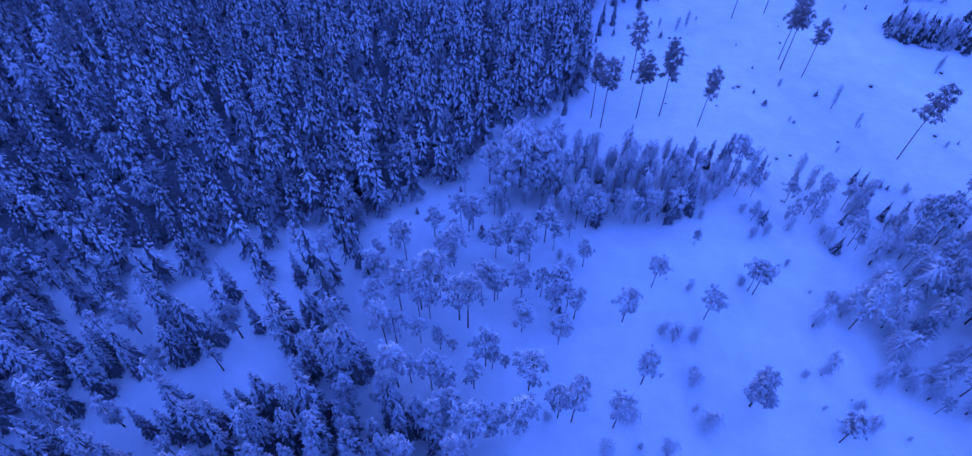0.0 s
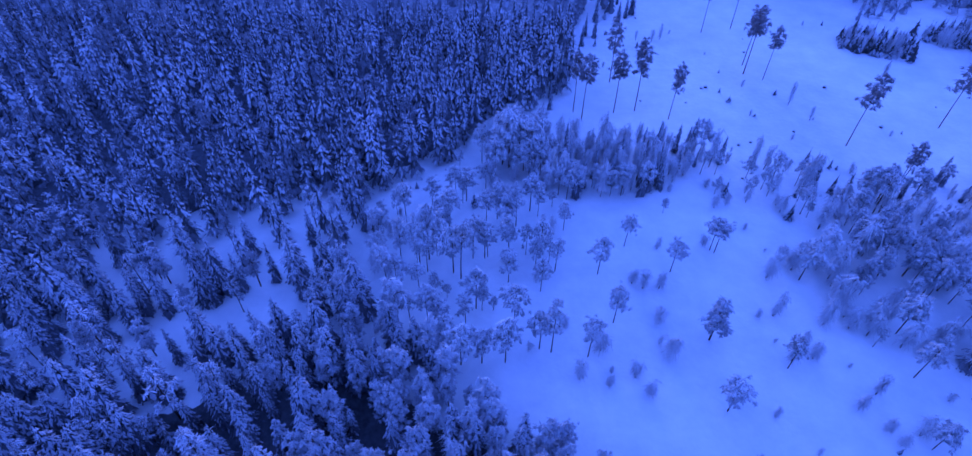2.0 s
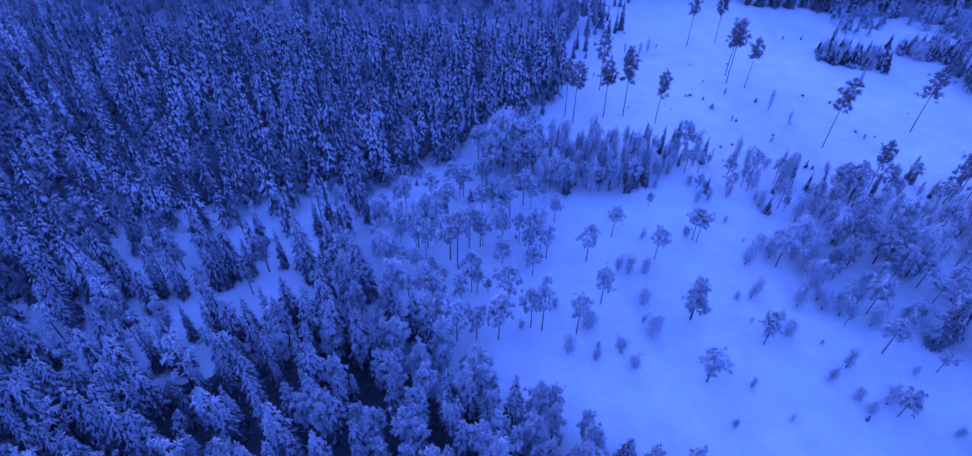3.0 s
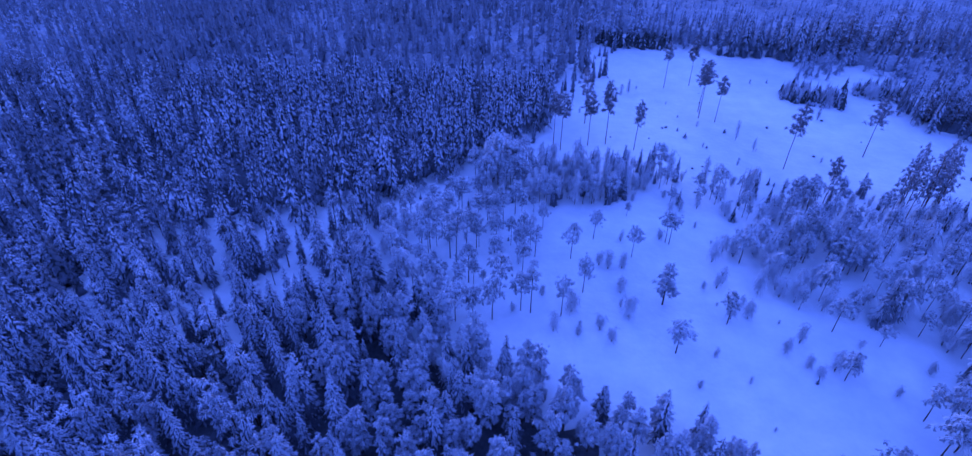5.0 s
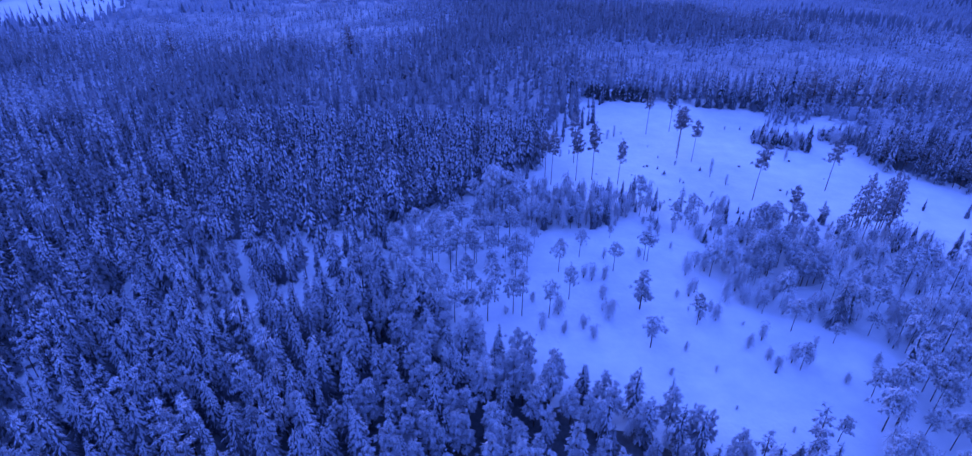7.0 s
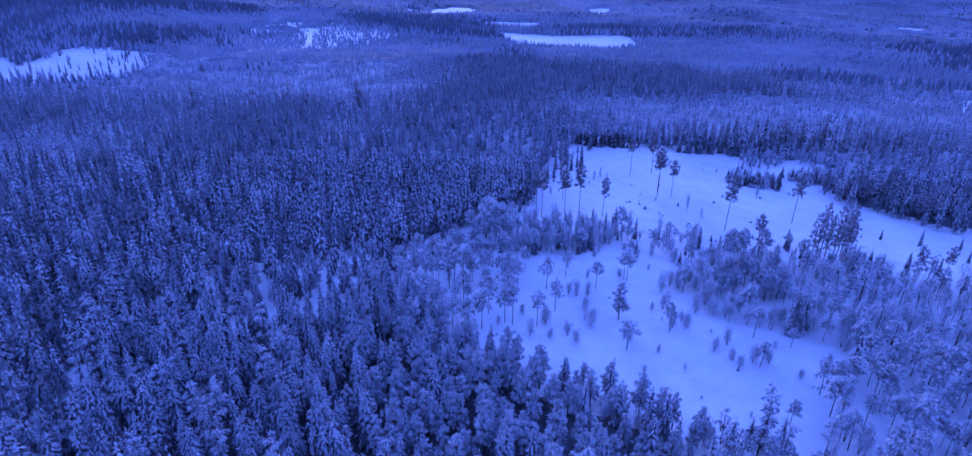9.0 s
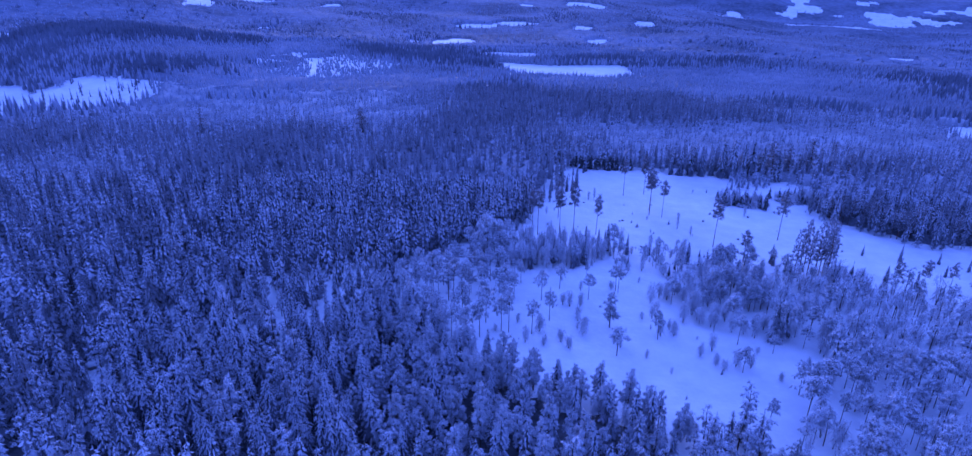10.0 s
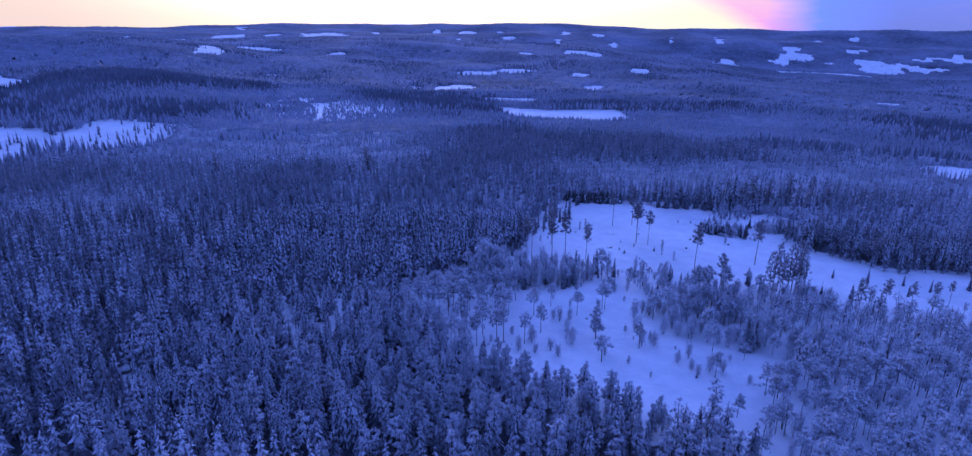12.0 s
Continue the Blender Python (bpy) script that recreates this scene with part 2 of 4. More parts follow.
FIELDS = [
    [(-420, 338), (-409, 356), (-435, 388), (-412, 398), (-378, 392), (-339, 412), (-352, 470), (-378, 512), (-455, 510), (-446, 470), (-452, 436), (-484, 467), (-527, 470), (-640, 490), (-600, 330)],
    [(-720, 700), (-712, 765), (-815, 880), (-1010, 1010), (-990, 850)],
    [(-36, 925), (-4, 790), (122, 752), (178, 805), (172, 930), (51, 905)],
    [(-194, 1300), (-105, 1370), (-90, 1240), (-183, 1212)],
    [(-89, -10), (-86.5, -9.5), (-89, 4), (-91.5, 14), (-94, 21), (-96, 21), (-94, 13), (-91.5, 3)],
    [(-248, 626), (-241, 626), (-306, 842), (-315, 842)],
    [(368, 412), (440, 410), (420, 356), (345, 352)],
]


# far fields: bearings from and to, distance from and to
PLOTS_WEST = [(-26.8, -24.4, 3703, 4003), (-28.6, -26.0, 1821, 2234), (-25.2, -21.8, 2346, 2414), (-19.9, -18.1, 3731, 4031), (-18.1, -16.0, 3815, 4115), (-17.9, -16.3, 2197, 2314), (-13.8, -13.2, 3931, 4231), (-11.7, -9.9, 3303, 3603), (-8.3, -7.7, 4139, 4347), (-6.1, -4.6, 3911, 4243), (-8.4, -4.9, 1417, 1577),
              (-23.2, -21.7, 1556, 1626), (-10.7, -9.6, 1405, 1489), (-23.2, -21.4, 3795, 3899), (-33.3, -32.8, 3651, 3755), (-29.6, -28.9, 3474, 3731), (-6.4, -5.9, 3387, 3687), (-9.3, -8.8, 3275, 3575), (-25.3, -24.1, 4291, 4575), (-5.9, -2.8, 1783, 1847), (-2.8, 0.7, 1807, 1912), (-4.6, 0.8, 1139, 1209)]
PLOTS_EAST = [(-2.8, -2.0, 3927, 4227), (-2.1, -1.1, 3571, 3739), (0.0, 1.9, 3211, 3511), (2.5, 3.0, 3411, 3711), (3.1, 5.5, 2518, 2643), (5.3, 6.6, 2470, 2595), (3.0, 3.8, 3867, 4263), (5.9, 6.7, 3863, 4007), (7.3, 8.0, 3491, 3747), (-0.6, 0.6, 2358, 2470), (4.0, 6.1, 1719, 1819), (5.3, 7.4, 1409, 1562), (9.5, 11.0, 1915, 2044), (12.7, 14.1, 2313, 2385), (12.3, 12.7, 3763, 4135), (15.7, 16.3, 4015, 4303), (16.2, 16.8, 3891, 4171), (16.8, 17.8, 3334, 3634),
              (20.7, 22.3, 3628, 3725), (21.6, 23.4, 3696, 3798), (21.5, 22.6, 3838, 3955), (23.5, 24.3, 4155, 4287), (25.9, 26.8, 4315, 4416), (26.0, 26.8, 3858, 3934), (26.8, 27.4, 3898, 3958), (15.6, 20.6, 3260, 3390), (19.6, 25.4, 3260, 3410), (24.0, 29.8, 3260, 3420), (26.3, 30.0, 3540, 3660), (20.2, 23.6, 3600, 3760), (30.0, 32.6, 3560, 3660), (26.6, 28.4, 3639, 3748), (27.6, 30.2, 3642, 3712), (30.1, 32.0, 3570, 3640), (30.3, 31.9, 3764, 3834), (32.4, 34.0, 3768, 3837), (32.8, 33.3, 3846, 3916), (28.7, 30.5, 1484, 1629), (24.4, 25.3, 3608, 3678)]


def open_land(x, y):
    """Where the snow lies open, with no wood on it."""
    x, y = np.asarray(x, float), np.asarray(y, float)
    u, w = x + 11 * (smooth_noise(x, y, 13, 81) - 0.5), y + 11 * (smooth_noise(x, y, 13, 82) - 0.5)
    hit = inside(u, w, FELLED) | inside(u, w, SPARSE)
    for f in FIELDS:
        hit |= inside(x, y, f)
    r = np.hypot(x - 17, y + 135)
    a = np.degrees(np.arctan2(x - 17, y + 135))
    wob = smooth_noise(x, y, 110, 21) - 0.5 + 0.8 * (smooth_noise(x, y, 48, 22) - 0.5) + 0.6 * (smooth_noise(x, y, 24, 23) - 0.5)
    for a0, a1, r0, r1 in PLOTS_WEST + PLOTS_EAST:
        u, v = (a - (a0 + a1) / 2) / (a1 - a0) * 2, (r - (r0 + r1) / 2) / (r1 - r0) * 2
        hit |= (np.abs(u) ** 2.5 + np.abs(v) ** 2.5) < (0.9 if a1 < 7 else 0.7) + 1.9 * wob
    return hit


THINNED = [(-390, 770), (-300, 660), (-235, 622), (-176, 690), (-165, 760), (-185, 860), (-270, 920), (-365, 905)]


def frosted(x, y):
    """Share of rime-white trees in a stand, from dark old spruce (0) to pale young growth (1)."""
    v = 0.60 + 0.9 * (smooth_noise(x, y, 120, 31) - 0.5) + 0.5 * (smooth_noise(x, y, 45, 32) - 0.5)

    def stand(cx, cy, rx, ry):
        return np.exp(-(((x - cx) / rx) ** 2 + ((y - cy) / ry) ** 2) ** 2)

    v = v - 0.6 * stand(95, 425, 55, 24) - 0.6 * stand(180, 390, 50, 22) - 0.6 * stand(345, 452, 130, 34) - 0.8 * stand(-660, 850, 150, 150) - 0.5 * stand(-120, 186, 85, 24) - 0.5 * stand(-440, 600, 130, 60) - 0.5 * stand(-230, 250, 150, 75)
    v = v + 0.6 * stand(140, 300, 110, 38) + 0.5 * stand(160, 254, 85, 24) - 0.55 * stand(150, 218, 75, 14) + 0.6 * stand(270, 325, 110, 38) + 0.45 * stand(-225, 395, 120, 38) + 0.5 * stand(-120, 375, 60, 36) + 0.4 * stand(40, 700, 300, 190) + 0.25 * stand(-250, 700, 130, 190)
    return np.clip(v, 0.04, 0.96)


def grid(x0, x1, y0, y1, step, rng):
    """Loosely even places, on a slanting grid shaken out of line."""
    cx, cy, half = (x0 + x1) / 2, (y0 + y1) / 2, math.hypot(x1 - x0, y1 - y0) / 2
    u, w = np.meshgrid(np.arange(-half, half, step), np.arange(-half, half, step), indexing="ij")
    u = u + rng.uniform(-0.62, 0.62, u.shape) * step
    w = w + rng.uniform(-0.62, 0.62, w.shape) * step + 0.5 * step * (np.arange(u.shape[0]) % 2)[:, None]
    xs, ys = cx + u * math.cos(0.62) - w * math.sin(0.62), cy + u * math.sin(0.62) + w * math.cos(0.62)
    ok = (xs >= x0) & (xs < x1) & (ys >= y0) & (ys < y1)
    return xs[ok], ys[ok]


def link(name, verts, faces, mats, index=None, parent=None, label="", kind="", category="", group=""):
    """One mesh object from arrays of triangles or quads."""
    me = bpy.data.meshes.new(name)
    verts, faces = np.asarray(verts, np.float32), np.asarray(faces, np.int32)
    n, k = faces.shape
    me.vertices.add(len(verts))
    me.vertices.foreach_set("co", verts.ravel())
    me.loops.add(n * k)
    me.loops.foreach_set("vertex_index", faces.ravel())
    me.polygons.add(n)
    me.polygons.foreach_set("loop_start", np.arange(0, n * k, k, dtype=np.int32))
    for m in mats:
        me.materials.append(m)
    if index is not None:
        me.polygons.foreach_set("material_index", np.asarray(index, np.int32))
    me.update(calc_edges=True)
    me.validate()
    ob = new(name, me)
    if parent:
        ob.parent = parent
    return tagged(ob, label, category, group, kind)


# ---- ground ----
rings = np.concatenate([[0.02], np.arange(0, 240, 2.4)[1:], np.geomspace(240, 4800, 115)])
spokes = np.radians(np.concatenate([np.arange(-60, 60, 0.6), np.arange(60, 300, 5)]))
R, A = np.meshgrid(rings, spokes, indexing="ij")
gx, gy = 10 + R * np.sin(A), -60 + R * np.cos(A)
gv = np.stack([gx, gy, land(gx, gy)], -1).reshape(-1, 3)
ns = len(spokes)
i, j = np.meshgrid(np.arange(len(rings) - 1), np.arange(ns), indexing="ij")
k = (j + 1) % ns
gf = np.stack([i * ns + j, i * ns + k, (i + 1) * ns + k, (i + 1) * ns + j], -1).reshape(-1, 4)[:, ::-1]
ground = link("ground", gv, gf, [SNOW], kind="structure", label="snow-covered forest ground reaching to the far hills", category="ground")
ground.data.polygons.foreach_set("use_smooth", np.ones(len(gf), bool))


# ---- trees, as arrays ----
class Piece:
    """Vertices, triangles and a layer number for each triangle."""

    def __init__(self):
        self.v, self.f, self.m, self.n = [], [], [], 0

    def add(self, v, f, m):
        self.v.append(np.asarray(v, float))
        self.f.append(np.asarray(f, int) + self.n)
        self.m.append(np.full(len(f), m))
        self.n += len(v)

    def arrays(self):
        return np.vstack(self.v), np.vstack(self.f), np.concatenate(self.m)


def fronds(piece, layer, base, bearing, rise, length, width, droop, segs, rng, lift=0.0, cut=1.0, side=0.35):
    """Drooping boughs: ridged, tapering strips with uneven edges."""
    base, bearing, rise, length, width, droop = (np.asarray(q, float) for q in (base, bearing, rise, length, width, droop))
    n = len(bearing)
    out = np.stack([np.sin(bearing), np.cos(bearing), np.zeros(n)], -1)
    left = np.stack([-np.cos(bearing), np.sin(bearing), np.zeros(n)], -1)
    rows = []
    for s in range(segs):
        u = cut * (0.12 + 0.88 * s / segs) if s else (0.04 if segs > 1 else 0.2)
        w = width * ((0.55, 1.0, 0.8, 0.5)[s] if segs > 1 else 1.0) * rng.uniform(0.75, 1.25, n)
        mid = base + out * (length * u)[:, None]
        mid[:, 2] += length * (rise * u - droop * u * u) + lift
        for q in (-1, 0, 1):
            p = mid + left * (q * w * 0.5 * rng.uniform(0.8, 1.2, n))[:, None]
            if q:
                p[:, 2] -= w * side * rng.uniform(0.6, 1.5, n)
                p += out * (length * rng.uniform(-0.02, 0.10, n))[:, None]
            rows.append(p)
    tip = base + out * (length * cut)[:, None]
    tip[:, 2] += length * (rise * cut - droop * cut * cut) + lift * 0.3
    rows.append(tip)
    per = len(rows)
    v = np.stack(rows, 1).reshape(-1, 3)
    tris = []
    for s in range(segs - 1):
        a, b = 3 * s, 3 * s + 3
        tris += [(a, b, b + 1), (a, b + 1, a + 1), (a + 1, b + 1, b + 2), (a + 1, b + 2, a + 2)]
    a = 3 * (segs - 1)
    tris += [(a, per - 1, a + 1), (a + 1, per - 1, a + 2)]
    f = (np.array(tris)[None] + (np.arange(n) * per)[:, None, None]).reshape(-1, 3)
    piece.add(v, f, layer)


def tube(piece, layer, path, radii, sides):
    """A tapered stem along a path of points."""
    path = np.asarray(path, float)
    th = np.arange(sides) / sides * 2 * np.pi
    ringv = []
    for p, r in zip(path, radii):
        ringv.append(np.stack([p[0] + r * np.cos(th), p[1] + r * np.sin(th), np.full(sides, p[2])], -1))
    v = np.vstack(ringv)
    f = []
    for s in range(len(path) - 1):
        for q in range(sides):
            a, b = s * sides + q, s * sides + (q + 1) % sides
            f += [(a, b, b + sides), (a, b + sides, a + sides)]
    piece.add(v, f, layer)


def cone(piece, layer, z0, z1, radius, sides, rng):
    th = np.arange(sides) / sides * 2 * np.pi
    r = radius * rng.uniform(0.8, 1.2, sides)
    v = np.vstack([np.stack([r * np.cos(th), r * np.sin(th), np.full(sides, z0) + rng.uniform(0, 0.8, sides)], -1), [[0, 0, z1]]])
    piece.add(v, [(q, (q + 1) % sides, sides) for q in range(sides)], layer)


BARE, DARK, WHITE, INNER = 0, 1, 2, 3


def skirt(piece, layer, at, r, points, drop, rng, ragged=0.3, full=True, shake=0.0):
    """One tier of boughs: ridged fingers that hang from the stem, with notches between them."""
    th = (np.arange(points) + rng.uniform(-0.3, 0.3, points)) / points * 2 * np.pi + rng.uniform(0, 6.28)
    half = (th + np.roll(th, -1)) / 2
    half[-1] += np.pi
    ln = r * rng.uniform(1 - ragged, 1 + ragged, points)
    dr = drop * rng.uniform(0.7, 1.35, points)
    tip = np.stack([np.sin(th) * ln, np.cos(th) * ln, -ln * dr], -1)
    ridge = np.stack([np.sin(th) * ln * 0.55, np.cos(th) * ln * 0.55, -ln * dr * 0.30], -1)
    if shake:
        lift = rng.uniform(-shake, shake, points)
        tip[:, 2] += lift
        ridge[:, 2] += lift * 0.8
    nr = r * rng.uniform(0.34, 0.6, points)
    notch = np.stack([np.sin(half) * nr, np.cos(half) * nr, -nr * drop * 0.75 - 0.12 * r], -1)
    v = np.vstack([[[0, 0, 0.16 * r]], tip, ridge, notch]) + np.asarray(at, float)
    n = points
    f = []
    for k in range(n):
        q = (k - 1) % n
        t, m, right, left = 1 + k, 1 + n + k, 1 + 2 * n + k, 1 + 2 * n + q
        if full:
            f += [(0, left, m), (0, m, right)]
        f += [(left, t, m), (m, t, right)]
    piece.add(v, f, layer)


def kites(piece, layer, root, bearing, drop, length, width, rng, sag=0.3):
    """Sprays of needles or snow: narrow roof-shaped leaves that hang outwards from their roots."""
    root, bearing, drop, length, width = (np.asarray(q, float) for q in (root, bearing, drop, length, width))
    n = len(bearing)
    out = np.stack([np.sin(bearing) * np.cos(drop), np.cos(bearing) * np.cos(drop), -np.sin(drop)], -1)
    left = np.stack([-np.cos(bearing), np.sin(bearing), np.zeros(n)], -1)
    tip = root + out * length[:, None]
    tip[:, 2] -= 0.10 * length
    waist = root + out * (length * rng.uniform(0.35, 0.6, n))[:, None]
    a = waist + left * (width * rng.uniform(0.35, 0.6, n))[:, None]
    b = waist - left * (width * rng.uniform(0.35, 0.6, n))[:, None]
    a[:, 2] -= sag * width
    b[:, 2] -= sag * width
    v = np.stack([root, a, tip, b], 1).reshape(-1, 3)
    f = (np.array([(0, 1, 2), (0, 2, 3)])[None] + (np.arange(n) * 4)[:, None, None]).reshape(-1, 3)
    piece.add(v, f, layer)


def spruce(rng, h, radius, whorls, per, low=0.10, snow=0.9, under=True, stem=True, hang=1.0, fingers=4, broad=0.32, short=0.0):
    """Snow-laden spruce: a pointed spire of separate drooping boughs round a dark core."""
    p = Piece()
    lean = rng.normal(0, 0.012, 2) * h
    if stem:
        tube(p, BARE, [(0, 0, -0.5), (lean[0] * 0.4, lean[1] * 0.4, h * 0.5), (lean[0], lean[1], h * 0.97)], [0.011 * h, 0.007 * h, 0.02], 5)
    # cone for the needle mass, dark so that gaps between boughs look shaded
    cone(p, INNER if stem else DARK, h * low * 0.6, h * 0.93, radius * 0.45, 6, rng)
    full = rng.uniform(0.52, 0.78)
    for i in range(whorls):
        f = min(max((i + rng.uniform(-0.3, 0.3)) / (whorls - 0.4), 0), 0.985)
        z = h * (low + 0.07 + (0.93 - low) * f ** 0.95)
        r = radius * ((1 - f) ** full + 0.07) * rng.uniform(0.82, 1.15)
        k = max(4, int(round(per * (0.5 + 0.55 * (1 - f)))))
        th = (np.arange(k) + rng.uniform(-0.35, 0.35, k)) / k * 2 * np.pi + rng.uniform(0, 6.28)
        drop = hang * (0.78 - 0.28 * f + rng.uniform(-0.22, 0.22, k))
        ln = r * rng.uniform(0.62, 1.25, k) / np.cos(np.clip(drop, 0, 1.0))
        root = np.stack([np.full(k, lean[0] * z / h), np.full(k, lean[1] * z / h), z + rng.uniform(-0.35, 0.35, k) * h / whorls], -1)
        if under is True or (under and i % 2):
            kites(p, DARK, root - [0, 0, 0.2], th, drop + 0.1, ln * 0.98, ln * 0.46, rng)
        # low boughs mostly dark: less snow there, and shade put into the colour
        laden = rng.uniform(0, 1, k) < snow * min(1.0, 0.22 + 1.35 * f)
        for layer, sel in ((WHITE, laden), (DARK, ~laden)):
            m = int(sel.sum())
            if not m:
                continue
            d = drop[sel]
            way = np.stack([np.sin(th[sel]) * np.cos(d), np.cos(th[sel]) * np.cos(d), -np.sin(d)], -1)
            if short:
                tl = np.minimum(ln[sel] * 0.6, short * rng.uniform(0.9, 1.5, m))
                kites(p, layer, root[sel] + way * (ln[sel] - tl * 0.9)[:, None], th[sel], d, tl, tl * broad, rng)
            else:
                kites(p, layer, root[sel], th[sel], d, ln[sel], ln[sel] * broad, rng)
            for q in range(fingers):
                u = (0.62, 0.34, 0.80, 0.48, 0.22, 0.70)[q % 6] + rng.uniform(-0.08, 0.08, m)
                side = (1 if q % 2 else -1) * rng.uniform(0.3, 0.9, m)
                at = root[sel] + way * (ln[sel] * u)[:, None]
                fl = ln[sel] * (1.05 - 0.6 * u) * rng.uniform(0.4, 0.75, m)
                if short:
                    at[:, 2] += 0.06 * rng.uniform(0, 2, m)
                    fl = np.minimum(fl * 1.5, short * rng.uniform(0.7, 1.3, m))
                kites(p, layer, at, th[sel] + side, d + rng.uniform(0.05, 0.45, m), fl, fl * broad, rng)
    cone(p, WHITE, h * 0.92, h * 1.02, radius * 0.07, 4, rng)
    return p.arrays()


def pine(rng, h, radius, crown, clumps, per, snow=0.9, droop=0.85, thick=1.0, spread=0.5, size=0.42, under=True):
    """Pine: bent bare trunk, limbs, and a crown of hanging sprays."""
    p = Piece()
    bend = rng.normal(0, 0.02, 2) * h
    z0 = h * (1 - crown)

    def axis(z):
        u = z / h
        return np.array([bend[0] * u * u, bend[1] * u * u, z])

    tube(p, BARE, [axis(-0.5), axis(h * 0.3), axis(h * 0.65), axis(h * 0.88)], [0.013 * h * thick, 0.010 * h * thick, 0.007 * h * thick, 0.03], 6)
    for c in range(clumps):
        f = (c + 0.5) / clumps
        z = z0 + (h - z0) * (0.16 + 0.80 * f)
        belly = math.sin(math.pi * min(1, 0.24 + 0.74 * f)) ** 0.7 if f < 0.97 else 0.1
        reach = radius * belly * rng.uniform(0.25, 0.85) * spread * 1.6
        th = c * 2.4 + rng.uniform(-0.5, 0.5)
        start = axis(z - 0.25 * reach)
        end = axis(z) + np.array([math.sin(th) * reach, math.cos(th) * reach, 0.10 * reach - 0.10 * reach * reach])
        tube(p, BARE, [start, (start + end) / 2 + [0, 0, 0.2], end], [0.045 * thick, 0.035, 0.02], 3)
        for q in range(2):
            tuft = radius * size * (0.6 + 0.4 * belly) * rng.uniform(0.75, 1.3) * (1.0 if q == 0 else 0.8)
            at = end + rng.normal(0, 0.22, 3) * radius * [1, 1, 0.55] * q

            def spray(layer, n, lo, hi, longer, wide, down=0.0):
                b = (np.arange(n) + rng.uniform(-0.4, 0.4, n)) / n * 6.283 + rng.uniform(0, 6.28)
                ln = tuft * longer * rng.uniform(0.6, 1.3, n)
                kites(p, layer, np.tile(at - [0, 0, down], (n, 1)) + rng.normal(0, 0.10, (n, 3)) * tuft, b, droop * rng.uniform(lo, hi, n), ln, ln * wide, rng)

            if under:
                spray(DARK, per // 2 + 1, 0.3, 0.9, 1.0, 0.5, 0.2)
            top = WHITE if rng.uniform() < snow else DARK
            spray(top, per, 0.05, 0.75, 1.0, 0.22)
            spray(top, per // 2, 0.7, 1.35, 0.95, 0.20)
    return p.arrays()


def birch(rng, h, radius, stems, twigs):
    """Bare, rime-covered birch or willow: several stems and a haze of fine drooping twigs."""
    p = Piece()
    for s in range(stems):
        th = rng.uniform(0, 2 * np.pi)
        sp = radius * rng.uniform(0.15, 0.55)
        hh = h * rng.uniform(0.75, 1.0)
        top = np.array([math.sin(th) * sp, math.cos(th) * sp, hh])
        mid = np.array([top[0] * 0.35, top[1] * 0.35, hh * 0.5])
        tube(p, BARE, [(top[0] * 0.05, top[1] * 0.05, -0.4), mid, top], [0.008 * h, 0.005 * h, 0.012], 4)
        n = twigs
        u = rng.uniform(0.30, 0.98, n)
        base = np.where((u < 0.5)[:, None], mid * (u / 0.5)[:, None], mid + (top - mid) * ((u - 0.5) / 0.5)[:, None])
        b = rng.uniform(0, 2 * np.pi, n)
        ln = radius * rng.uniform(0.22, 0.62, n) * (1.25 - 0.6 * np.abs(u - 0.55))
        fronds(p, DARK, base, b, rng.uniform(0.1, 0.8, n), ln, np.full(n, 0.16), rng.uniform(0.7, 1.7, n), 1, rng)
        m = n // 2
        fronds(p, WHITE, base[:m], b[:m] + 0.3, rng.uniform(0.4, 1.1, m), ln[:m], np.full(m, 0.16), rng.uniform(0.7, 1.5, m), 1, rng)
    return p.arrays()


def scatter_join(kinds, xs, ys, hs, which, turns, rng, zs=None):
    """Many trees in one set of arrays; kinds are arrays of trees of height 1."""
    V, F, M, at = [], [], [], 0
    zs = land(xs, ys) if zs is None else zs
    for q in range(len(kinds)):
        sel = np.where(which == q)[0]
        if not len(sel):
            continue
        v, f, m = kinds[q]
        c, s = np.cos(turns[sel]), np.sin(turns[sel])
        wide = hs[sel] * rng.uniform(0.85, 1.15, len(sel))
        x = (v[None, :, 0] * c[:, None] - v[None, :, 1] * s[:, None]) * wide[:, None] + xs[sel][:, None]
        y = (v[None, :, 0] * s[:, None] + v[None, :, 1] * c[:, None]) * wide[:, None] + ys[sel][:, None]
        z = v[None, :, 2] * hs[sel][:, None] + zs[sel][:, None]
        V.append(np.stack([x, y, z], -1).reshape(-1, 3))
        F.append((f[None] + (np.arange(len(sel)) * len(v))[:, None, None]).reshape(-1, 3) + at)
        M.append(np.tile(m, len(sel)))
        at += len(sel) * len(v)
    return np.vstack(V), np.vstack(F), np.concatenate(M)


def unit(arr, h):
    return arr[0] / h, arr[1], arr[2]


def tree_thing(name, arrays, mats, label, category, group, names):
    """A tree with its trunk, crown and snow as parts, kept far below until it is copied."""
    root = tagged(new(name), label, category, group)
    v, f, m = arrays
    for layer, (part_name, part_label) in enumerate(names):
        fl = f[m == layer]
        if not len(fl):
            continue
        used, inv = np.unique(fl, return_inverse=True)
        link(part_name, v[used], inv.reshape(-1, 3), [mats[layer]], parent=root, label=part_label, kind="stuff" if layer or name == "frosted_birch" else "")
    return root


